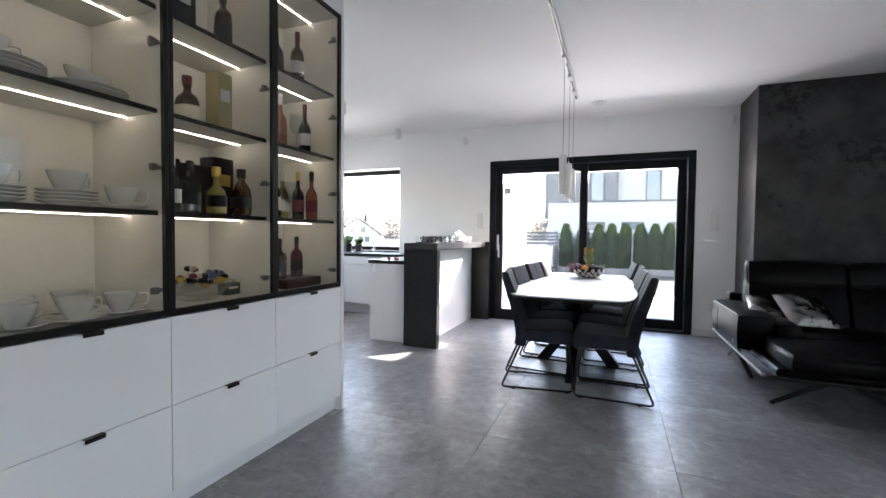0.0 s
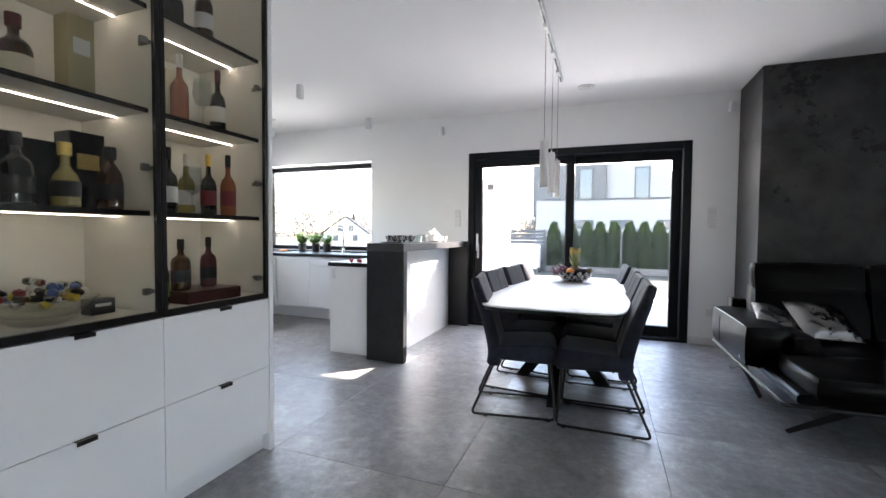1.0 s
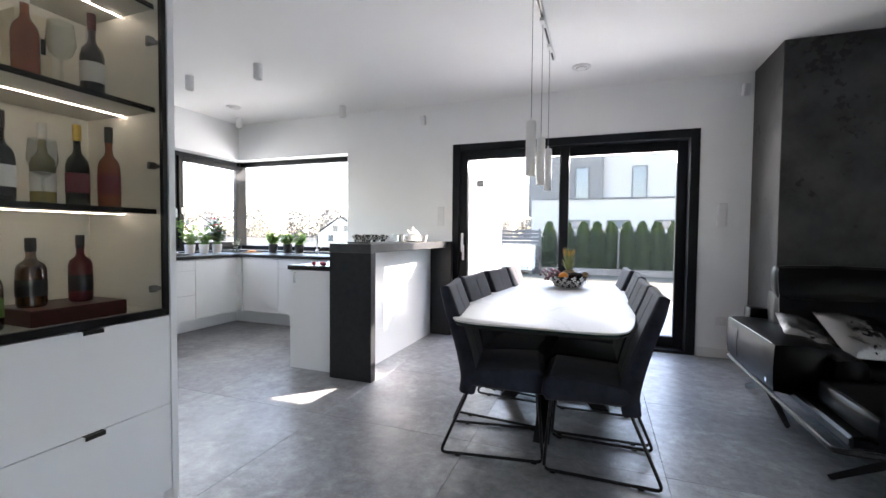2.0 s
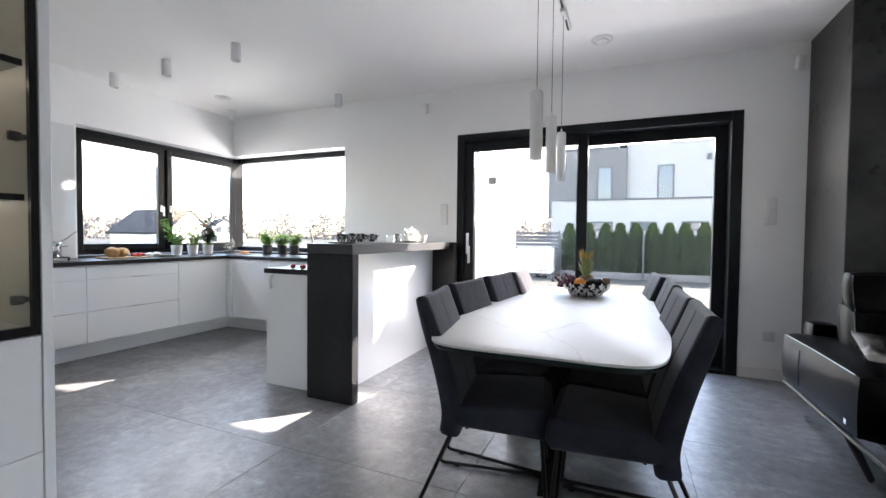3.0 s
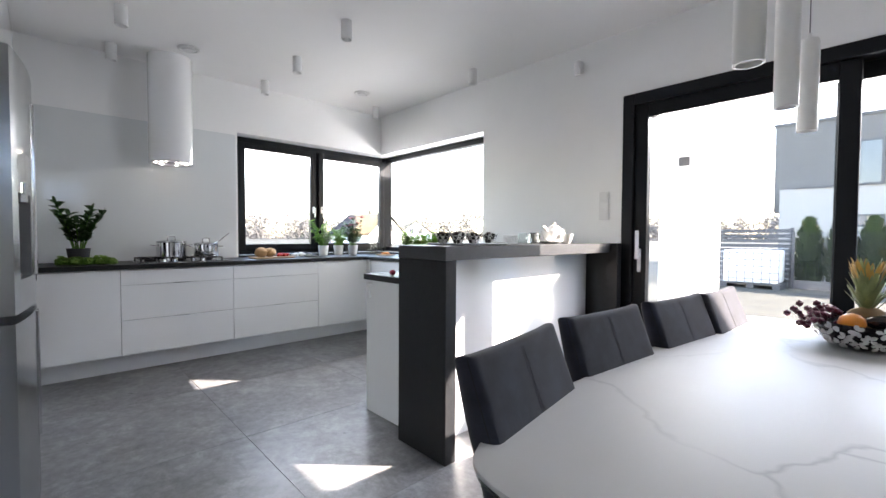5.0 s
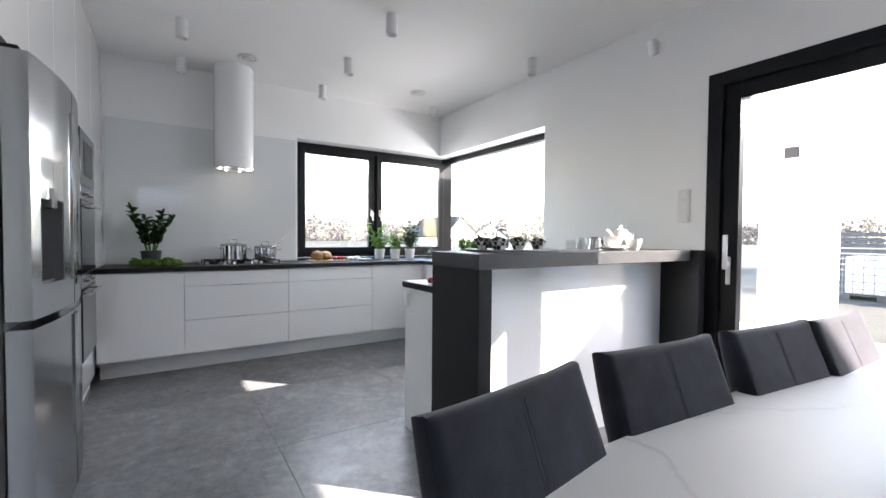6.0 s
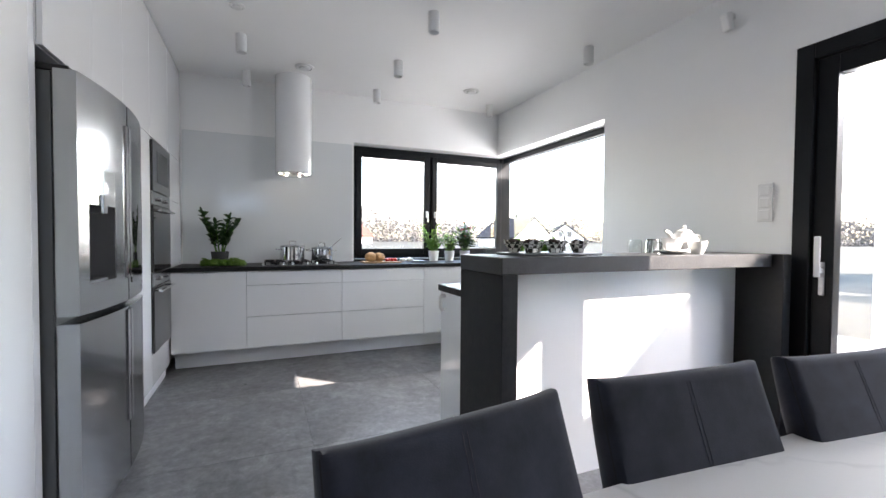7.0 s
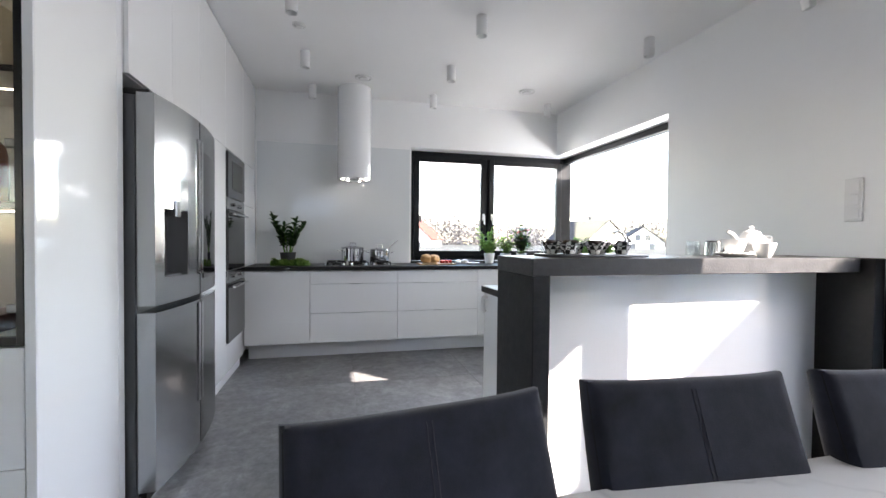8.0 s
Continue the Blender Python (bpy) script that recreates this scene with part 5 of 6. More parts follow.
M_DARKBOTTLE = mat("dark_bottle", (0.010, 0.012, 0.010), 0.06, coat=0.8)
M_GREENBOTTLE = mat("green_bottle", (0.018, 0.06, 0.022), 0.06, coat=0.8)
M_GOLD = mat("gold_foil", (0.62, 0.42, 0.12), 0.3, 0.9, vary=0.1)
M_LABEL = mat("paper_label", (0.66, 0.60, 0.47), 0.7, vary=0.1, scale=30)
M_LABELW = mat("white_label", (0.72, 0.71, 0.68), 0.6, vary=0.06, scale=30)
M_LABELR = mat("red_label", (0.16, 0.012, 0.02), 0.5, vary=0.1)
M_LABELK = mat("black_label", (0.012, 0.012, 0.014), 0.5, vary=0.2)
M_REDWAX = mat("red_wax", (0.09, 0.010, 0.012), 0.3)
M_BOXK = mat("black_gift_box", (0.008, 0.008, 0.009), 0.25, vary=0.2)
M_BOXG = mat("gold_gift_box", (0.42, 0.36, 0.19), 0.4, 0.4, vary=0.08)
M_MAHOG = mat("dark_wood_case", (0.05, 0.012, 0.010), 0.3, vary=0.2, scale=15)


def checker_mat():
    m = mat("gingham_paper", (0.5, 0.5, 0.5), 0.7)
    n, l = links(m)
    tc = n.new("ShaderNodeTexCoord")
    ck = n.new("ShaderNodeTexChecker")
    ck.inputs["Scale"].default_value = 52
    ck.inputs["Color1"].default_value = (0.02, 0.02, 0.02, 1)
    ck.inputs["Color2"].default_value = (0.75, 0.75, 0.75, 1)
    l.new(tc.outputs["Object"], ck.inputs["Vector"])
    l.new(ck.outputs[0], n["Principled BSDF"].inputs["Base Color"])
    return m


M_CHECK = checker_mat()


def leaf_blade(bm, base, direction, length, width, droop=0.2, seg=4):
    d = Vector(direction).normalized()
    side = d.cross(Vector((0, 0, 1)))
    side = side.normalized() if side.length > 1e-3 else Vector((1, 0, 0))
    rows = []
    for i in range(seg + 1):
        t = i / seg
        p = Vector(base) + d * length * t - Vector((0, 0, droop * length * t * t))
        w = width * math.sin(math.pi * min(0.98, 0.08 + 0.92 * t)) ** 0.7
        up = Vector((0, 0, 0.25 * w))
        rows.append((bm.verts.new(p - side * w / 2 + up), bm.verts.new(p), bm.verts.new(p + side * w / 2 + up)))
    for a, b in zip(rows, rows[1:]):
        bm.faces.new((a[0], a[1], b[1], b[0]))
        bm.faces.new((a[1], a[2], b[2], b[1]))


def pot(parent, x, y, z, r, h, material):
    part("pot", lathe(bmesh.new(), [(0, 0), (r * 0.78, 0), (r, h), (r * 0.93, h), (r * 0.88, h * 0.85), (0, h * 0.85)], x, y, z, 24), material, parent)
    part("soil", lathe(bmesh.new(), [(r * 0.87, h * 0.86), (0, h * 0.88)], x, y, z, 16), M_SOIL, parent)


ZT = 0.909


def zz_plant(x, y):
    p = thing("potted_plant", "leafy dark green potted plant in a dark grey pot", "plant", (x, y, ZT))
    pot(p, x, y, ZT, 0.078, 0.125, M_POT)
    rnd = random.Random(8)
    stems, leaves = bmesh.new(), bmesh.new()
    for i in range(7):
        a = i * 0.9 + rnd.uniform(-0.2, 0.2)
        lean = rnd.uniform(0.03, 0.17)
        top = Vector((x + math.cos(a) * lean, y + math.sin(a) * lean, ZT + rnd.uniform(0.30, 0.50)))
        base = Vector((x + math.cos(a) * 0.03, y + math.sin(a) * 0.03, ZT + 0.12))
        bend = base.lerp(top, 0.55) - Vector((math.cos(a), math.sin(a), 0)) * 0.02
        tube(stems, [base, bend, top], 0.007, 6, r_end=0.003)
        for k in range(13):
            f = 0.22 + 0.78 * k / 12
            q = base.lerp(bend, f / 0.55) if f < 0.55 else bend.lerp(top, (f - 0.55) / 0.45)
            b = a + 1.57 * (1 if k % 2 else -1) + rnd.uniform(-0.5, 0.5)
            leaf_blade(leaves, q, (math.cos(b), math.sin(b), 0.75), rnd.uniform(0.085, 0.115), 0.056, 0.22)
        leaf_blade(leaves, top, (math.cos(a) * 0.3, math.sin(a) * 0.3, 1), 0.07, 0.036, 0.05)
    part("stem", stems, M_LEAF2, p)
    part("foliage", leaves, M_LEAF, p, "glossy dark leaves")


zz_plant(-4.12, 3.0)


def herb(x, y, h, r, seed, material, flowers=False, z=ZT):
    p = thing("potted_plant", "red flowering plant in a small white pot" if flowers else "green herb in a small pot on the worktop", "plant", (x, y, z))
    pot(p, x, y, z, 0.063, 0.118, material)
    rnd = random.Random(seed)
    stems, leaves = bmesh.new(), bmesh.new()
    for i in range(26):
        a = rnd.uniform(0, 2 * math.pi)
        top = Vector((x + math.cos(a) * r * rnd.random(), y + math.sin(a) * r * rnd.random(), z + 0.1 + h * rnd.uniform(0.4, 1)))
        base = Vector((x + math.cos(a) * 0.02, y + math.sin(a) * 0.02, z + 0.09))
        tube(stems, [base, base.lerp(top, 0.5), top], 0.0025, 5)
        for k in range(7):
            q = base.lerp(top, rnd.uniform(0.3, 1))
            b = rnd.uniform(0, 2 * math.pi)
            leaf_blade(leaves, q, (math.cos(b), math.sin(b), rnd.uniform(0.0, 0.8)), rnd.uniform(0.035, 0.06) * (1.5 if flowers else 1), 0.03 * (1.4 if flowers else 1), 0.3, 3)
        if flowers and i < 6:
            bloom = bmesh.new()
            for j in range(5):
                b = j * 1.257
                leaf_blade(bloom, top + Vector((0, 0, 0.02)), (math.cos(b), math.sin(b), 0.5), 0.05, 0.042, 0.2, 3)
            part("flower", bloom, M_RED, p, "dark red flower")
    part("stem", stems, M_LEAF2, p)
    part("foliage", leaves, M_LEAF if flowers else M_LEAF2, p)


herb(-4.22, 5.20, 0.33, 0.17, 1, M_CERAMIC)
herb(-4.22, 5.40, 0.24, 0.13, 2, M_CERAMIC)
herb(-4.22, 5.60, 0.34, 0.15, 3, M_CERAMIC, True)
herb(-3.66, 6.02, 0.20, 0.13, 4, M_POT)
herb(-3.42, 6.03, 0.17, 0.14, 5, M_POT)
herb(-3.22, 6.02, 0.19, 0.13, 6, M_POT)

# ---- hob and pots ----
hob = thing("gas_hob", "stainless gas hob with black cast pan supports", "hob", (-4.08, 3.68, ZT))
part("plate", B(-4.33, -3.86, 3.36, 4.06, ZT, ZT + 0.006, bevel=0.002), M_STEEL, hob)
for y in (3.48, 3.70, 3.93):
    bm = bmesh.new()
    for x in (-4.28, -4.10, -3.95):
        box(bm, x - 0.006, x + 0.006, y - 0.095, y + 0.095, ZT + 0.026, ZT + 0.036)
    for yy in (y - 0.09, y, y + 0.09):
        box(bm, -4.29, -3.94, yy - 0.006, yy + 0.006, ZT + 0.0262, ZT + 0.0358)
    for x in (-4.285, -3.945):
        for yy in (y - 0.09, y + 0.09):
            box(bm, x - 0.006, x + 0.006, yy - 0.006, yy + 0.006, ZT + 0.006, ZT + 0.0262)
    part("pan_support", bm, M_BLACK, hob, "black cast iron support")
    part("burner", lathe(bmesh.new(), [(0.045, 0.006), (0.045, 0.018), (0.03, 0.022), (0, 0.022)], -4.1, y, ZT, 18), M_BLACK, hob)
for y in (3.55, 3.63, 3.77, 3.85):
    part("knob", lathe(bmesh.new(), [(0.018, 0.006), (0.016, 0.03), (0, 0.031)], -3.89, y, ZT, 16), M_CHROME, hob)


def cooking_pot(x, y, r, h):
    p = thing("cooking_pot", "shiny stainless steel pot with lid on the hob", "pot", (x, y, ZT + 0.037))
    z = ZT + 0.037
    part("body", lathe(bmesh.new(), [(0, 0), (r * 0.96, 0), (r, 0.006), (r, h), (r + 0.004, h + 0.003)], x, y, z, 32), M_CHROME, p)
    lid = part("lid", lathe(bmesh.new(), [(r + 0.003, h + 0.004), (r * 0.95, h + 0.014), (r * 0.4, h + 0.024), (0, h + 0.026)], x, y, z, 32), M_STEEL, p)
    part("lid_knob", tube(bmesh.new(), rounded([(x, y - 0.03, z + h + 0.022), (x, y - 0.03, z + h + 0.06), (x, y + 0.03, z + h + 0.06), (x, y + 0.03, z + h + 0.022)], 0.015), 0.005, 6), M_CHROME, lid)
    for s in (-1, 1):
        part("handle", tube(bmesh.new(), rounded([(x - 0.035, y + s * r, z + h * 0.8), (x - 0.035, y + s * (r + 0.04), z + h * 0.85), (x + 0.035, y + s * (r + 0.04), z + h * 0.85), (x + 0.035, y + s * r, z + h * 0.8)], 0.015), 0.0055, 6), M_CHROME, p)


cooking_pot(-4.12, 3.645, 0.118, 0.130)
cooking_pot(-4.08, 3.92, 0.102, 0.112)
solid("ladle", tube(bmesh.new(), [(-4.06, 3.95, 1.045), (-4.02, 4.03, 1.10), (-3.99, 4.10, 1.17)], 0.005, 6), M_CHROME, "long steel ladle handle leaning on the pot", "ladle", at=(-4.06, 3.95, 1.04))


def lump(bm, x, y, z, rx, ry, rz, seed, rough=0.15, sub=2):
    r = bmesh.ops.create_icosphere(bm, subdivisions=sub, radius=1)
    for v in r["verts"]:
        k = 1 + rough * noise.noise(v.co * 1.8 + Vector((seed * 7.1, seed, 0)))
        v.co = Vector((x + v.co.x * rx * k, y + v.co.y * ry * k, z + v.co.z * rz * k))
    return bm


solid("chopping_board", B(-4.14, -3.92, 4.32, 4.72, ZT, ZT + 0.016, bevel=0.004), M_WOOD, "wooden chopping board with bread and tomatoes", "board", at=(-4.02, 4.49, ZT))
bm = bmesh.new()
lump(bm, -4.03, 4.415, ZT + 0.062, 0.07, 0.064, 0.050, 1, 0.12, 3)
lump(bm, -4.03, 4.500, ZT + 0.060, 0.068, 0.060, 0.047, 2, 0.12, 3)
solid("bread_loaf", bm, M_BREAD, "golden brown bread roll on the chopping board", "bread", at=(-4.02, 4.44, ZT + 0.016))
for i, (dx, dy) in enumerate(((0, 0), (0.035, 0.03), (-0.03, 0.035), (0.01, 0.07), (0.03, -0.03))):
    solid("tomato", lump(bmesh.new(), -4.0 + dx, 4.60 + dy, ZT + 0.035, 0.02, 0.02, 0.019, 3, 0.03), M_TOMATO, "small red tomato on the chopping board", "tomato", group="tomatoes", at=(-4.0 + dx, 4.60 + dy, ZT + 0.016))
for i, (dy, s) in enumerate(((4.765, 0.036), (4.84, 0.040))):
    solid("cheese_ball", lump(bmesh.new(), -4.02, dy, ZT + s * 0.72, s, s * 1.1, s * 0.7, 5 + i, 0.1), M_CERAMIC, "white round cheese on the worktop", "cheese", at=(-4.02, dy, ZT))
solid("white_dish", lathe(bmesh.new(), [(0, 0), (0.05, 0), (0.085, 0.022), (0.08, 0.022), (0.05, 0.006), (0, 0.006)], -4.0, 4.93, ZT, 28), M_CERAMIC, "small flat white dish", "dish", at=(-4.0, 4.93, ZT))


def lettuce(x, y, s):
    """Loose heads of ruffled leaves: crumpled mounds with leaf edges standing out of them."""
    rnd = random.Random(int(y * 100))
    bm = bmesh.new()
    for i in range(5):
        dx, dy, r = rnd.uniform(-0.03, 0.03), (i - 2) * 0.03 * s, rnd.uniform(0.030, 0.042)
        m = bmesh.ops.create_icosphere(bm, subdivisions=3, radius=1)
        for v in m["verts"]:
            k = 1 + 0.35 * noise.noise(v.co * 3.1 + Vector((i * 5, y * 9, 0))) + 0.15 * noise.noise(v.co * 8)
            v.co = Vector((x + dx + v.co.x * r * k, y + dy + v.co.y * r * k, max(ZT + 0.001, ZT + r * 0.62 + v.co.z * r * 0.8 * k)))
    for i in range(26):
        a = rnd.uniform(0, 2 * math.pi)
        leaf_blade(bm, (x + rnd.uniform(-0.03, 0.03), y + rnd.uniform(-0.06, 0.06) * s, ZT + 0.02 + rnd.uniform(0, 0.03)), (math.cos(a), math.sin(a), rnd.uniform(0.1, 0.9)), rnd.uniform(0.035, 0.055), 0.055, 0.3, 4)
    solid("lettuce", bm, M_LETTUCE, "loose green lettuce lying on the worktop", "lettuce", at=(x, y, ZT))


lettuce(-3.96, 2.965, 1.2)
lettuce(-3.95, 3.12, 1.2)


def jar(x, y, z, r, h, label):
    j = thing("glass_jar", label, "jar", (x, y, z))
    part("body", lathe(bmesh.new(), [(0, 0.001), (r, 0.001), (r, h * 0.8), (r * 0.85, h), (r * 0.8, h), (r * 0.94, h * 0.78), (r * 0.94, 0.006), (0, 0.006)], x, y, z, 20), M_CLEAR, j)
    return j


gj = jar(-4.15, 5.86, ZT, 0.05, 0.19, "clear glass water jug on the worktop")
part("handle", tube(bmesh.new(), rounded([(-4.10, 5.86, ZT + 0.15), (-4.05, 5.86, ZT + 0.14), (-4.06, 5.86, ZT + 0.05), (-4.10, 5.86, ZT + 0.05)], 0.02), 0.006, 6), M_CLEAR, gj)
jar(-4.05, 5.74, ZT, 0.035, 0.09, "small clear drinking glass on the worktop")
solid("wooden_tray", B(-3.98, -3.76, 5.78, 5.92, ZT, ZT + 0.012, bevel=0.004), M_WOOD, "small wooden board with sliced food", "board", at=(-3.87, 5.85, ZT))
solid("sliced_food", lump(bmesh.new(), -3.87, 5.85, ZT + 0.024, 0.07, 0.04, 0.013, 9, 0.4), M_ORANGE, "orange sliced snack on a board", "food", at=(-3.87, 5.85, ZT + 0.012))

# ---- sink and tap ----
sink = thing("kitchen_sink", "steel sink with a swan-neck chrome tap", "sink", (-2.95, 5.85, ZT))
part("basin_rim", boxes((-3.15, -2.65, 5.66, 5.68, ZT, ZT + 0.004), (-3.15, -2.65, 6.00, 6.02, ZT, ZT + 0.004), (-3.15, -3.13, 5.68, 6.00, ZT, ZT + 0.004), (-2.67, -2.65, 5.68, 6.00, ZT, ZT + 0.004)), M_STEEL, sink)
part("basin", B(-3.13, -2.67, 5.68, 6.00, ZT - 0.0005, ZT + 0.001), M_DARKSTEEL, sink)
part("tap", tube(bmesh.new(), [(-2.96, 6.06, ZT + 0.30 * i / 6) for i in range(7)] + [(-2.96 - 0.035 * (1 - math.cos(math.pi * i / 8)), 6.06 - 0.05 * (1 - math.cos(math.pi * i / 8)), ZT + 0.30 + 0.055 * math.sin(math.pi * i / 8)) for i in range(1, 9)] + [(-3.03, 5.96, ZT + 0.24)], 0.011, 10), M_CHROME, sink, "swan-neck chrome tap")
part("tap_base", lathe(bmesh.new(), [(0.026, 0.0), (0.026, 0.05), (0.02, 0.06), (0, 0.06)], -2.96, 6.06, ZT, 18), M_CHROME, sink)
part("lever", tube(bmesh.new(), [(-2.94, 6.06, ZT + 0.05), (-2.88, 6.05, ZT + 0.09)], 0.006, 6), M_CHROME, sink)

# ---- on the bar ----
ZB = 1.1005
solid("serving_tray", B(-1.42, -1.20, 4.40, 4.86, ZB, ZB + 0.012, bevel=0.005, seg=2), M_DARKSTEEL, "long dark grey metal serving tray on the bar", "tray", at=(-1.31, 4.63, ZB))


def muffin():
    m = thing("muffin", "chocolate muffin in a black and white gingham paper wrap", "muffin", group="muffins on the tray")
    bm = bmesh.new()
    rows = []
    n = 24
    for r, h in ((0.025, 0.0), (0.032, 0.022), (0.043, 0.040), (0.051, 0.050)):
        rows.append([bm.verts.new((r * math.cos(2 * math.pi * i / n), r * math.sin(2 * math.pi * i / n), h + ((0.024 if h > 0.05 else 0.008) * (1 - 2 * abs(((i / 6 + 0.5) % 1) * 2 - 1)) if h > 0.04 else 0))) for i in range(n)])
    bm.faces.new(rows[0][::-1])
    for a, b in zip(rows, rows[1:]):
        for i in range(n):
            bm.faces.new((a[i], a[(i + 1) % n], b[(i + 1) % n], b[i]))
    part("wrapper", bm, M_CHECK, m)
    part("cake", lump(bmesh.new(), 0, 0, 0.036, 0.036, 0.036, 0.026, 3, 0.35), M_DARKCAKE, m)
    return m


mf = muffin()
mspots = [(-1.35, 4.46, 0), (-1.35, 4.58, 40), (-1.35, 4.71, 15), (-1.27, 4.50, 70), (-1.27, 4.63, 20), (-1.27, 4.77, 55)]
mf.matrix_basis = pose(mspots[0][0], mspots[0][1], ZB + 0.0125, 0, 0, mspots[0][2])
for x, y, a in mspots[1:]:
    copy_thing(mf, pose(x, y, ZB + 0.0125, 0, 0, a))


def loop_handle(bm, x, y, z, dx, dy, r0, h, out, thick=0.005):
    d = Vector((dx, dy, 0)).normalized()
    c = Vector((x, y, z))
    pts = rounded([c + d * r0 + Vector((0, 0, h * 0.85)), c + d * (r0 + out) + Vector((0, 0, h * 0.9)), c + d * (r0 + out * 0.9) + Vector((0, 0, h * 0.3)), c + d * r0 * 0.75 + Vector((0, 0, h * 0.22))], out * 0.4)
    return tube(bm, pts, thick, 7)


def teacup(scale=1.0, label="white porcelain tea cup with a curled handle"):
    c = thing("tea_cup", label, "cup", group="tea cups")
    s = scale
    prof = [(0, 0.004), (0.022, 0.0), (0.024, 0.005), (0.034, 0.02), (0.043, 0.045), (0.049, 0.066), (0.0465, 0.066), (0.040, 0.045), (0.030, 0.02), (0, 0.010)]
    part("cup_body", lathe(bmesh.new(), [(r * s, h * s) for r, h in prof], 0, 0, 0, 28), M_CERAMIC, c)
    part("handle", loop_handle(bmesh.new(), 0, 0, 0, 0, 1, 0.044 * s, 0.066 * s, 0.032 * s, 0.004 * s), M_CERAMIC, c)
    return c


def saucer(r, label, name="saucer", cat="saucer"):
    c = thing(name, label, cat, group="porcelain plates")
    part("dish", lathe(bmesh.new(), [(0, 0.002), (r * 0.5, 0.0), (r * 0.62, 0.004), (r, 0.017), (r * 0.98, 0.020), (r * 0.6, 0.008), (0, 0.006)], 0, 0, 0, 32), M_CERAMIC, c)
    return c


cup0 = teacup(1.18)
cup0.matrix_basis = pose(-1.25, 5.385, ZB + 0.0085, 0, 0, 10)
sau0 = saucer(0.088, "small white porcelain saucer")
sau0.matrix_basis = pose(-1.25, 5.385, ZB)


def teapot(x, y, z):
    t = thing("teapot", "white porcelain teapot with lid", "teapot", (x, y, z))
    part("pot_body", lathe(bmesh.new(), [(0, 0.003), (0.04, 0.0), (0.043, 0.006), (0.074, 0.035), (0.082, 0.062), (0.072, 0.09), (0.05, 0.112), (0.042, 0.118)], x, y, z, 32), M_CERAMIC, t)
    part("lid", lathe(bmesh.new(), [(0.046, 0.118), (0.04, 0.128), (0.015, 0.137), (0.008, 0.142), (0.014, 0.150), (0.010, 0.158), (0, 0.160)], x, y, z, 28), M_CERAMIC, t)
    part("handle", loop_handle(bmesh.new(), x, y, z, 0.1, 1, 0.066, 0.118, 0.06, 0.008), M_CERAMIC, t)
    part("spout", tube(bmesh.new(), [(x, y - 0.055, z + 0.05), (x, y - 0.095, z + 0.075), (x, y - 0.12, z + 0.112), (x, y - 0.155, z + 0.128)], 0.021, 10, r_end=0.009), M_CERAMIC, t)


teapot(-1.37, 5.63, ZB)
solid("sugar_bowl", lathe(bmesh.new(), [(0, 0.003), (0.026, 0.0), (0.03, 0.006), (0.045, 0.045), (0.05, 0.07), (0.047, 0.07), (0.04, 0.045), (0.02, 0.012), (0, 0.01)], -1.19, 5.50, ZB, 28), M_CERAMIC, "small white porcelain bowl on the bar", "bowl", at=(-1.19, 5.50, ZB))
solid("teaspoon", tube(bmesh.new(), [(-1.185, 5.30, ZB + 0.02), (-1.17, 5.35, ZB + 0.022), (-1.165, 5.41, ZB + 0.024)], 0.003, 6), M_CHROME, "small steel teaspoon on a saucer", "spoon", at=(-1.18, 5.35, ZB))
mug = thing("milk_jug", "small steel milk jug with a black handle", "jug", (-1.42, 5.44, ZB))
part("jug_body", lathe(bmesh.new(), [(0, 0.001), (0.042, 0.001), (0.036, 0.07), (0.034, 0.07), (0.038, 0.006), (0, 0.006)], -1.42, 5.44, ZB, 28), M_STEEL, mug)
part("lid", lathe(bmesh.new(), [(0.036, 0.0705), (0.034, 0.078), (0, 0.08)], -1.42, 5.44, ZB, 24), M_BLACK, mug)
part("handle", loop_handle(bmesh.new(), -1.42, 5.44, ZB, 0.1, 1, 0.034, 0.068, 0.03, 0.005), M_BLACK, mug)
jar(-1.44, 5.33, ZB, 0.034, 0.075, "small clear drinking glass on the bar")
for i, (x, y) in enumerate(((-1.75, 4.40), (-1.68, 4.42), (-1.64, 4.39))):
    solid("radish", lump(bmesh.new(), x, y, 0.903 + 0.018, 0.02, 0.02, 0.018, i, 0.1), M_RED, "small red radish on the low worktop", "radish", group="radishes", at=(x, y, 0.903))
solid("pull_hook", tube(bmesh.new(), rounded([(-1.905, 4.348, 0.84), (-1.905, 4.32, 0.84), (-1.905, 4.32, 0.77), (-1.905, 4.335, 0.755)], 0.01), 0.012, 8), M_PLASTIC, "white plastic hook on the cabinet side", "hook", at=(-1.905, 4.34, 0.8))

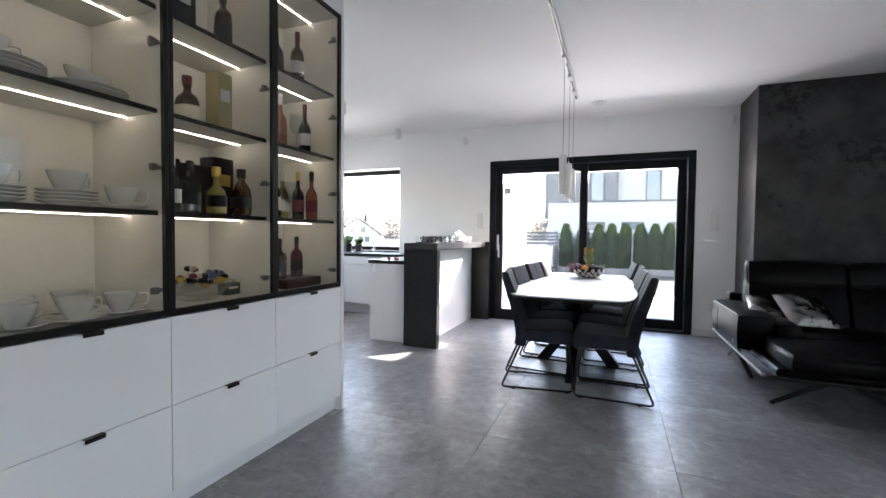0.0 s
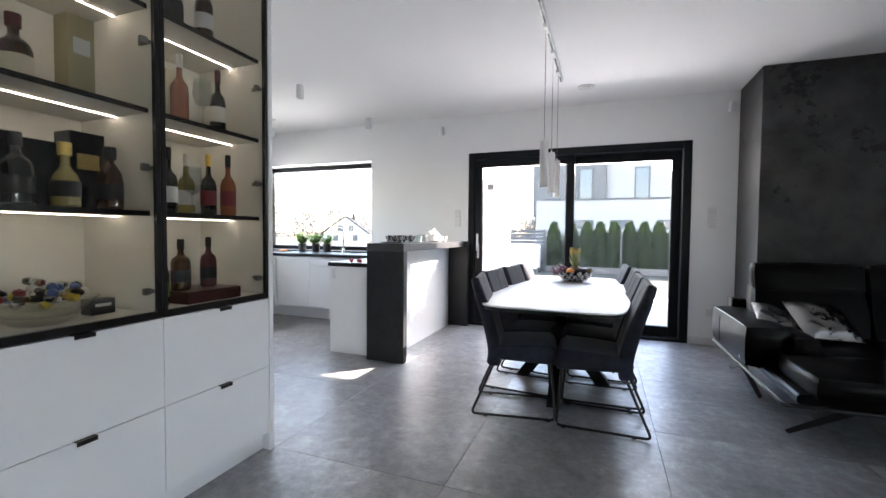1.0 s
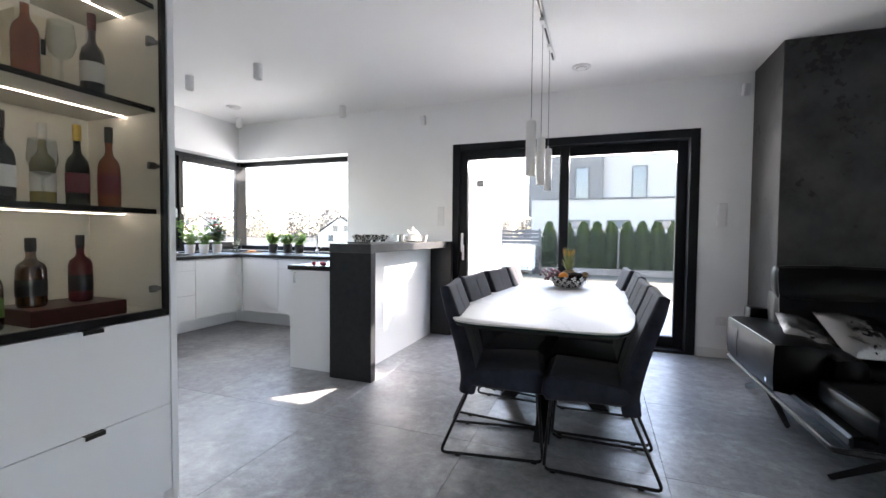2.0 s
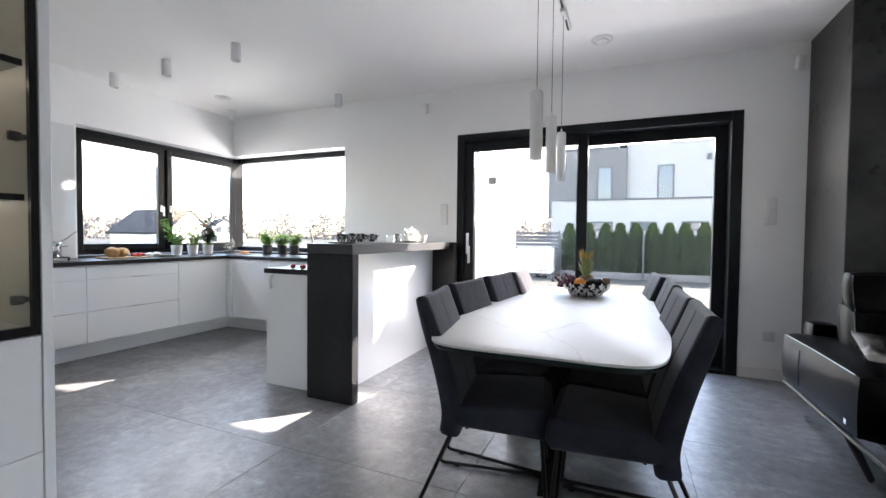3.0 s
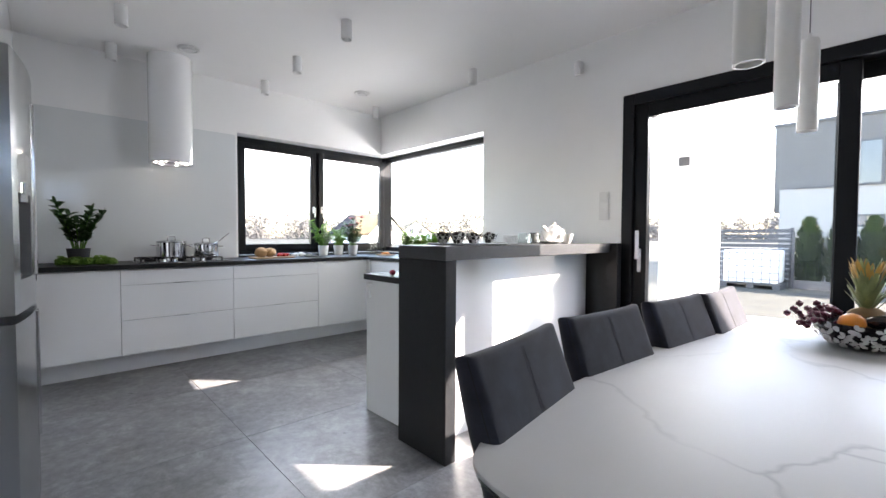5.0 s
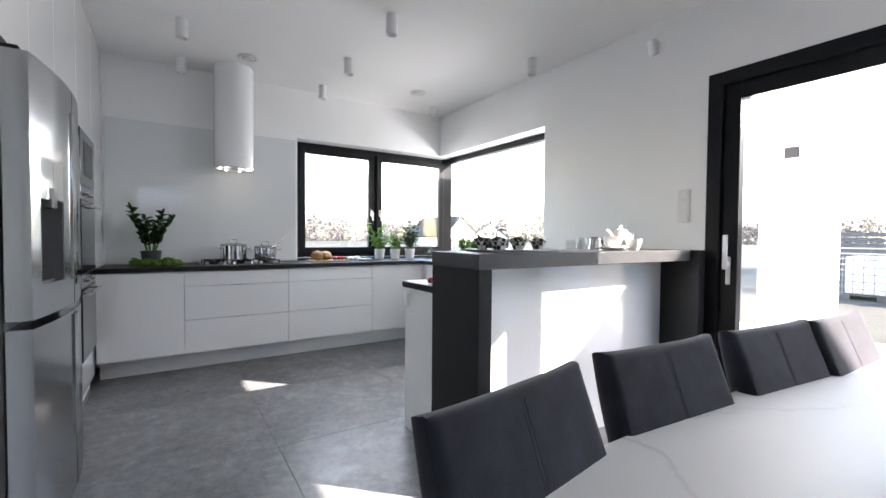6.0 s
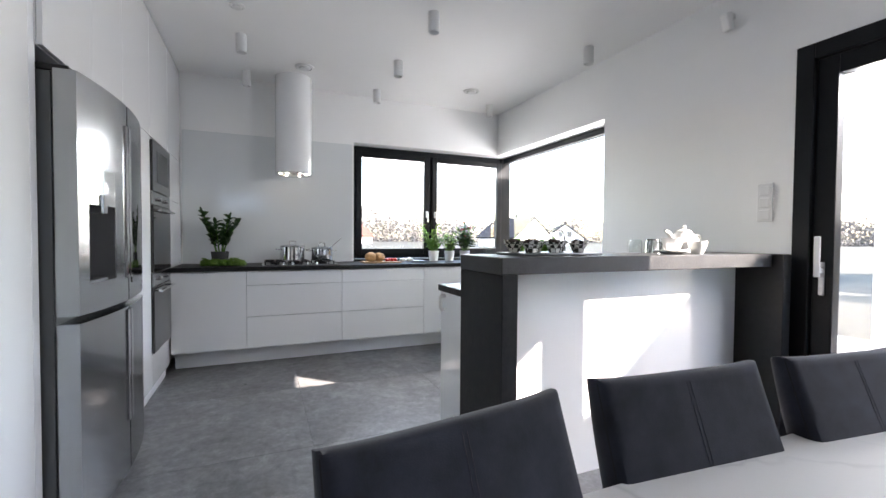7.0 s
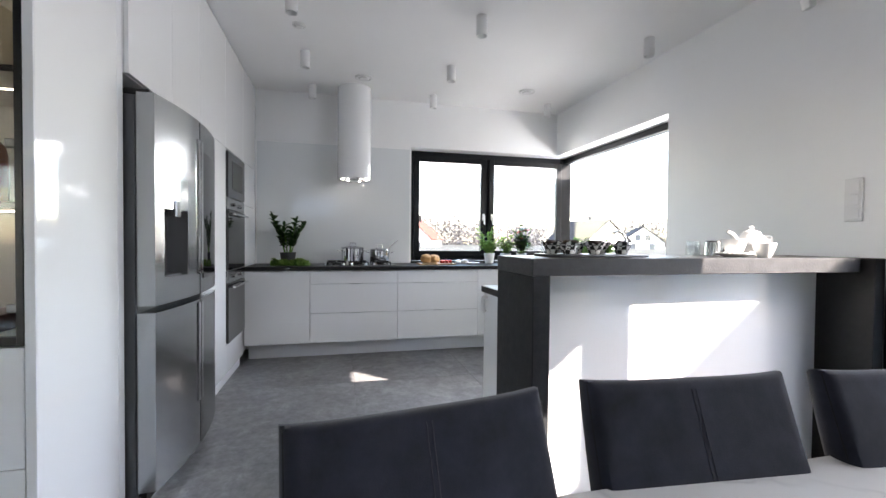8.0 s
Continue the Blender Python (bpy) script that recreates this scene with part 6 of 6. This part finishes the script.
# ---- fruit bowl on the table ----
BX, BY, BZ = 0.337, 5.03, 0.7505
fb = thing("fruit_bowl", "black and white flower-cut ceramic bowl", "bowl", (BX, BY, BZ))
prof = [(0, 0.004), (0.06, 0.0), (0.09, 0.012), (0.125, 0.045), (0.145, 0.085), (0.140, 0.085), (0.118, 0.047), (0.085, 0.018), (0, 0.010)]
part("bowl_body", lathe(bmesh.new(), prof, BX, BY, BZ, 40), M_AUBERGINE, fb, "dark inner bowl")
bm = bmesh.new()
rnd = random.Random(2)
for row, (r, z, tilt) in enumerate(((0.105, 0.022, 0.9), (0.128, 0.045, 1.1), (0.143, 0.072, 1.25))):
    for i in range(15):
        a = 2 * math.pi * (i + 0.5 * row) / 15
        out = Vector((math.cos(a) * math.sin(tilt), math.sin(a) * math.sin(tilt), -math.cos(tilt)))
        c = Vector((BX + (r + 0.002) * math.cos(a), BY + (r + 0.002) * math.sin(a), BZ + z))
        e1 = Vector((-math.sin(a), math.cos(a), 0))
        e2 = out.cross(e1)
        for j in range(5):
            b = 2 * math.pi * j / 5 + rnd.random()
            d = math.cos(b) * e1 + math.sin(b) * e2
            s = out.cross(d)
            q = [bm.verts.new(c + out * 0.003 + d * u * 0.021 + s * w * 0.0075) for u, w in ((0.1, 0.3), (0.6, 1), (1, 0.5), (1, -0.5), (0.6, -1), (0.1, -0.3))]
            bm.faces.new(q)
part("flower_pattern", bm, M_CERAMIC, fb, "white cut flowers")
solid("orange", lump(bmesh.new(), BX - 0.03, BY - 0.085, BZ + 0.085, 0.036, 0.036, 0.034, 1, 0.03), M_ORANGE, "ripe orange in the fruit bowl", "orange", at=(BX - 0.03, BY - 0.085, BZ + 0.05))
bunch = thing("grape_bunch", "bunch of dark red grapes over the bowl edge", "grapes", (BX - 0.1, BY - 0.03, BZ + 0.09))
for i in range(46):
    part("grape", lump(bmesh.new(), BX - 0.115 + rnd.gauss(0, 0.035), BY - 0.03 + rnd.gauss(0, 0.04), BZ + 0.10 + rnd.gauss(0, 0.016), 0.0125, 0.0125, 0.0125, i, 0.0, 1), M_GRAPE, bunch)
bm = lump(bmesh.new(), BX + 0.07, BY - 0.03, BZ + 0.088, 0.08, 0.034, 0.03, 4, 0.1)
solid("aubergine", bm, M_AUBERGINE, "glossy dark aubergine in the fruit bowl", "aubergine", at=(BX + 0.07, BY - 0.03, BZ + 0.05))
solid("kiwi", lump(bmesh.new(), BX + 0.118, BY - 0.04, BZ + 0.10, 0.026, 0.022, 0.022, 6, 0.05), M_KIWI, "brown kiwi fruit in the bowl", "kiwi", at=(BX + 0.118, BY - 0.04, BZ + 0.07))
pa = thing("pineapple", "pineapple with a tall spiky green crown in the bowl", "pineapple", (BX, BY + 0.01, BZ + 0.04))
part("fruit", lump(bmesh.new(), BX, BY + 0.02, BZ + 0.075, 0.055, 0.055, 0.062, 8, 0.12, 3), M_KIWI, pa)
bm = bmesh.new()
tips = bmesh.new()
for i in range(44):
    lvl = i / 44
    a = i * 2.4
    z = BZ + 0.11 + 0.075 * lvl
    leaf_blade(bm, (BX + 0.012 * math.cos(a), BY + 0.02 + 0.012 * math.sin(a), z), (math.cos(a) * (0.75 - 0.6 * lvl), math.sin(a) * (0.75 - 0.6 * lvl), 1), 0.075 + 0.045 * lvl, 0.017, 0.0, 4)
    if lvl > 0.5:
        leaf_blade(tips, (BX + 0.03 * math.cos(a), BY + 0.02 + 0.03 * math.sin(a), z + 0.06), (math.cos(a) * 0.4, math.sin(a) * 0.4, 1), 0.055, 0.012, 0.0, 3)
part("crown", bm, M_PINE, pa, "spiky green crown")
part("crown_tip", tips, M_PINETIP, pa, "yellowed leaf tips")


for ob in (fb, bunch, pa, *[o for o in scene.objects if o.name in ("orange", "aubergine", "kiwi")]):
    ob.location = Vector((BX, BY, BZ)) + (ob.location - Vector((BX, BY, BZ))) * 1.12
    ob.scale = (1.12, 1.12, 1.12)


# ---- cushions on the sofa ----
def cushion(x, y, z, tilt, lean, turn, half, mat_, label):
    c = thing("cushion", label, "cushion", (0, 0, 0), group="sofa cushions")
    bm = bmesh.new()
    n = 14
    grid = {}
    for side in (1, -1):
        for i in range(n + 1):
            for j in range(n + 1):
                if side < 0 and (i in (0, n) or j in (0, n)):
                    grid[side, i, j] = grid[1, i, j]
                    continue
                u, v = 2 * i / n - 1, 2 * j / n - 1
                p = (1 - u ** 4) * (1 - v ** 4)
                w = half * (1 - 0.10 * (1 - u * u) * abs(v)), half * (1 - 0.10 * (1 - v * v) * abs(u))
                h = side * 0.050 * p ** 0.6 + 0.022 * noise.noise(Vector((u * 3.2, v * 2.2, side + 4 * half))) * p
                grid[side, i, j] = bm.verts.new((u * w[0], v * w[1], h))
    for side in (1, -1):
        for i in range(n):
            for j in range(n):
                q = [grid[side, i, j], grid[side, i + 1, j], grid[side, i + 1, j + 1], grid[side, i, j + 1]]
                bm.faces.new(q if side > 0 else q[::-1])
    part("cover", bm, mat_, c)
    c.matrix_basis = pose(x, y, z, tilt, lean, turn)


def sequin_mat():
    m = mat("sequin_cloth", (0.5, 0.5, 0.5), 0.27, 0.9, bump=0.8, bump_scale=55)
    n, l = links(m)
    co = n.new("ShaderNodeTexCoord")
    ns = n.new("ShaderNodeTexNoise")
    ns.inputs["Scale"].default_value = 15
    ns.inputs["Detail"].default_value = 8
    l.new(co.outputs["Object"], ns.inputs["Vector"])
    side = n.new("ShaderNodeVectorMath")
    side.operation = "DOT_PRODUCT"
    side.inputs[1].default_value = (-1.5, -0.5, 0)
    l.new(co.outputs["Object"], side.inputs[0])
    brushed = n.new("ShaderNodeMath")
    brushed.operation = "ADD"
    l.new(ns.outputs[0], brushed.inputs[0])
    l.new(side.outputs["Value"], brushed.inputs[1])
    rp = n.new("ShaderNodeValToRGB")
    rp.color_ramp.elements[0].position, rp.color_ramp.elements[0].color = 0.475, (0.006, 0.006, 0.008, 1)
    rp.color_ramp.elements[1].position, rp.color_ramp.elements[1].color = 0.49, (0.27, 0.266, 0.262, 1)
    l.new(brushed.outputs[0], rp.inputs[0])
    l.new(rp.outputs[0], n["Principled BSDF"].inputs["Base Color"])
    return m


M_SEQ = sequin_mat()
cushion(1.815, 4.585, 0.580, 20, 20, 0, 0.165, M_SEQ, "silver and black sequin cushion slumped against the sofa arm")
cushion(2.05, 4.535, 0.600, 34, 4, 14, 0.183, M_SEQ, "silver sequin cushion with black patches on the sofa")


# ---- in the display cabinet ----
def bottle(x, y, z, h, r, body, cap, label, text, neck=0.32, shoulder=0.14, squash=1.0, label_z=(0.16, 0.40)):
    b = thing("bottle", text, "bottle", (x, y, z), group="bottles in the display cabinet")
    hs = h * (1 - neck)
    part("glass_body", lathe(bmesh.new(), [(0, 0.003), (r * 0.85, 0), (r, 0.008), (r, hs - h * shoulder), (r * 0.86, hs - h * shoulder * 0.45), (r * 0.42, hs), (r * 0.32, hs + h * 0.05), (r * 0.30, h * 0.97), (0, h * 0.97)], x, y, z, 22, squash), body, b)
    part("cap", lathe(bmesh.new(), [(r * 0.34, h * 0.80), (r * 0.37, h * 0.805), (r * 0.37, h * 0.995), (r * 0.30, h), (0, h)], x, y, z, 18), cap, b)
    if label:
        z0, z1 = h * label_z[0], h * label_z[1]
        part("label", lathe(bmesh.new(), [(r * 1.004, z0), (r * 1.012, z0 + 0.001), (r * 1.012, z1 - 0.001), (r * 1.004, z1)], x, y, z, 22, squash), label, b)
    return b


def gift_box(x, y, z, w, d, h, material, text, band=None):
    b = thing("gift_box", text, "box", (x, y, z), group="gift boxes in the display cabinet")
    part("carton", B(x - d / 2, x + d / 2, y - w / 2, y + w / 2, z, z + h, bevel=0.0015), material, b)
    if band:
        part("label", B(x + d / 2, x + d / 2 + 0.001, y - w * 0.32, y + w * 0.32, z + h * 0.52, z + h * 0.72), band, b)


S1, S2, S3, S0 = 1.2755, 1.6905, 2.1055, 0.8625
# bottles column
bottle(-1.27, 2.19, S3, 0.32, 0.042, M_GREENBOTTLE, M_GOLD, M_LABELK, "green sparkling wine bottle with gold foil", 0.42, 0.2)
bottle(-1.22, 2.31, S3, 0.30, 0.040, M_AMBER, M_REDWAX, M_LABELW, "amber spirit bottle with dark cap")
bottle(-1.26, 2.21, S2, 0.32, 0.038, M_ROSE, M_LABELW, None, "rose wine bottle with pale foil", 0.36, 0.16)
gift_box(-1.44, 2.30, S2, 0.11, 0.09, 0.29, M_LABEL, "pale wooden bottle box with a dark base", M_LABELK)
bottle(-1.24, 2.40, S2, 0.31, 0.038, M_DARKBOTTLE, M_REDWAX, M_LABELW, "dark red wine bottle with white label", 0.36, 0.16)


def wine_glass(x, y, z):
    g = thing("wine_glass", "clear stemmed wine glass", "glass", (x, y, z), group="wine glasses")
    part("bowl", lathe(bmesh.new(), [(0.004, 0.085), (0.03, 0.105), (0.042, 0.145), (0.036, 0.215), (0.0345, 0.215), (0.0405, 0.145), (0.028, 0.108), (0, 0.092)], x, y, z, 22), M_CLEAR, g)
    part("stem", lathe(bmesh.new(), [(0, 0.0), (0.036, 0.0), (0.034, 0.003), (0.006, 0.010), (0.004, 0.085), (0, 0.09)], x, y, z, 18), M_CLEAR, g)


wine_glass(-1.20, 2.28, S2)
wine_glass(-1.22, 2.06, S2)
wine_glass(-1.20, 2.22, S1)
bottle(-1.30, 2.06, S1, 0.30, 0.038, M_DARKBOTTLE, M_REDWAX, M_LABELW, "dark wine bottle with pale label", 0.36, 0.16)
bottle(-1.22, 2.12, S1, 0.29, 0.036, M_DARKBOTTLE, M_LABELK, M_LABELW, "dark wine bottle with pale label", 0.36, 0.16)
bottle(-1.36, 2.15, S1, 0.31, 0.036, M_GOLDEN, M_LABELK, M_LABELK, "dark-capped white wine bottle", 0.36, 0.16)
bottle(-1.30, 2.27, S1, 0.29, 0.036, M_GOLDEN, M_LABELW, M_LABELW, "white wine bottle with pale foil", 0.36, 0.16)
bottle(-1.25, 2.35, S1, 0.30, 0.036, M_DARKBOTTLE, M_GOLD, M_LABELR, "dark wine bottle with red label", 0.36, 0.16)
bottle(-1.22, 2.44, S1, 0.31, 0.037, M_ROSE, M_LABELK, M_LABELR, "orange rose wine bottle with black cap", 0.36, 0.16)
solid("wooden_case", B(-1.40, -1.16, 2.16, 2.46, S0, S0 + 0.055, bevel=0.003), M_MAHOG, "dark polished wooden presentation case", "case", at=(-1.28, 2.31, S0))
bottle(-1.28, 2.22, S0 + 0.0555, 0.24, 0.042, M_AMBER, M_LABELK, M_LABELK, "dark amber whisky bottle on a wooden case")
bottle(-1.28, 2.37, S0 + 0.0555, 0.25, 0.037, M_REDWAX, M_LABELK, M_LABELK, "dark red liqueur bottle on a wooden case")
bottle(-1.24, 2.09, S0, 0.26, 0.036, M_AMBER, M_LABELK, M_LEAF2, "amber bottle with a green tag")
# gift boxes column
gift_box(-1.36, 1.62, S3, 0.16, 0.12, 0.30, M_BOXK, "black gift box with a pale label", M_LABELW)
bottle(-1.24, 1.80, S3, 0.28, 0.05, M_AMBER, M_LABELK, M_LABELK, "amber whisky bottle with black label", squash=0.7)
bottle(-1.26, 1.62, S2, 0.22, 0.058, M_AMBER, M_REDWAX, M_LABEL, "squat whisky bottle with red wax cap", 0.36, 0.2, 0.8, (0.05, 0.36))
bottle(-1.40, 1.57, S2, 0.24, 0.04, M_DARKBOTTLE, M_GOLD, M_LABEL, "small dark bottle with cream label")
gift_box(-1.27, 1.80, S2, 0.085, 0.085, 0.29, M_BOXG, "gold carton bottle box", M_LABELW)
gift_box(-1.38, 1.56, S1, 0.15, 0.10, 0.26, M_BOXK, "plain black carton gift box", None)
gift_box(-1.40, 1.71, S1, 0.13, 0.10, 0.25, M_BOXK, "plain black carton gift box", None)
gift_box(-1.36, 1.86, S1, 0.12, 0.10, 0.30, M_BOXK, "tall black gift box with gold trim", M_GOLD)
bottle(-1.20, 1.50, S1, 0.25, 0.036, M_DARKBOTTLE, M_LABELW, M_LABELW, "dark bottle with pale labels")
bottle(-1.21, 1.73, S1, 0.23, 0.056, M_GOLDEN, M_GOLD, M_LABELK, "golden round liqueur bottle", 0.4, 0.25, 0.7)
bottle(-1.20, 1.87, S1, 0.24, 0.06, M_AMBER, M_LABELK, M_LABELK, "large rounded cognac bottle", 0.28, 0.3, 0.6)
bottle(-1.22, 1.60, S1, 0.24, 0.045, M_DARKBOTTLE, M_LABELK, M_LABELK, "dark bottle with black label")
cb = thing("candy_bowl", "cut glass bowl heaped with wrapped sweets", "bowl", (-1.28, 1.68, S0))
part("glass_bowl", lathe(bmesh.new(), [(0, 0.004), (0.06, 0.0), (0.09, 0.02), (0.14, 0.07), (0.136, 0.07), (0.085, 0.025), (0, 0.01)], -1.28, 1.68, S0, 26), M_CLEAR, cb)
cb.scale = (1.22, 1.22, 1.3)
cols = [M_GOLD, M_LABELR, M_CHROME, M_AMBER, M_LABELW, M_BOXK, mat("blue_foil", (0.08, 0.14, 0.35), 0.3, 0.5), mat("yellow_foil", (0.6, 0.45, 0.05), 0.35, 0.3)]
crn = random.Random(4)
for i in range(56):
    a, rr = crn.uniform(0, 6.28), 0.115 * math.sqrt(crn.random())
    x, y = -1.28 + rr * math.cos(a), 1.68 + rr * math.sin(a)
    z = S0 + 0.035 + 0.075 * (1 - (rr / 0.13) ** 2) * crn.random() + 0.35 * rr * rr / 0.13
    bm = lump(bmesh.new(), x, y, z + 0.01, 0.02, 0.014, 0.012, i, 0.3, 1)
    part("sweet", bm, cols[i % len(cols)], cb)
gift_box(-1.30, 1.88, S0, 0.09, 0.06, 0.06, M_DARKSTEEL, "small dark patterned tin", M_LABELW)


# porcelain column
def copies(src, rows):
    for r in rows:
        copy_thing(src, pose(*r))


cup_rows, sau_rows = [], []
for y, x in ((0.98, -1.22), (1.14, -1.20), (1.30, -1.22), (1.05, -1.40), (1.22, -1.40), (0.90, -1.36)):
    sau_rows.append((x, y, S0, 0, 0, 0))
    cup_rows.append((x, y, S0 + 0.0085, 0, 0, crn.uniform(-30, 30)))
for y, x, n in ((0.93, -1.24, 4), (1.13, -1.22, 4), (1.31, -1.22, 1)):
    for k in range(n):
        sau_rows.append((x, y, S1 + 0.0125 * k, 0, 0, 0))
    cup_rows.append((x, y, S1 + 0.0125 * n - 0.004, 0, 0, crn.uniform(-20, 20)))
copies(cup0, cup_rows)
copies(sau0, sau_rows)
pl0 = saucer(0.125, "large white porcelain plate", "plate", "plate")
pl0.matrix_basis = pose(-1.26, 1.22, S2)
copies(pl0, [(-1.26, 1.22, S2 + 0.0135, 0, 0, 0), (-1.26, 0.96, S2, 0, 0, 0), (-1.26, 0.96, S2 + 0.0135, 0, 0, 0), (-1.26, 0.96, S2 + 0.027, 0, 0, 0)])
copies(cup0, [(-1.26, 0.94, S2 + 0.036, 0, 0, 0)])
gb = thing("gravy_boat", "white porcelain gravy boat on stacked plates", "gravy boat", (-1.26, 1.22, S2 + 0.022))
bm = lathe(bmesh.new(), [(0, 0.003), (0.03, 0.0), (0.034, 0.01), (0.045, 0.04), (0.05, 0.06), (0.047, 0.06), (0.038, 0.03), (0, 0.012)], 0, 0, 0, 28)
for v in bm.verts:
    v.co.y *= 1.5
    if v.co.y < -0.03:
        v.co.z += 0.35 * (abs(v.co.y) - 0.03)
bmesh.ops.translate(bm, verts=bm.verts, vec=(-1.26, 1.22, S2 + 0.022))
part("boat_body", bm, M_CERAMIC, gb)
part("handle", loop_handle(bmesh.new(), -1.26, 1.22, S2 + 0.022, 0, 1, 0.066, 0.062, 0.03, 0.005), M_CERAMIC, gb)

# ---- floor tiles ----
tile_mesh = mesh_of("tile", B(-0.499, 0.499, -0.499, 0.499, -0.012, 0.0, bevel=0.0008), M_TILE)
for i in range(-5, 6):
    for j in range(-6, 5):
        cx, cy = -0.095 + i + 0.5, 2.63 + j - 0.5
        if cx < -4.6 or cx > 5.0 or cy > 6.6 or cy < -3.4:
            continue
        t = new("tile", tile_mesh)
        t.parent = floor
        t.location = (cx, cy, 0)
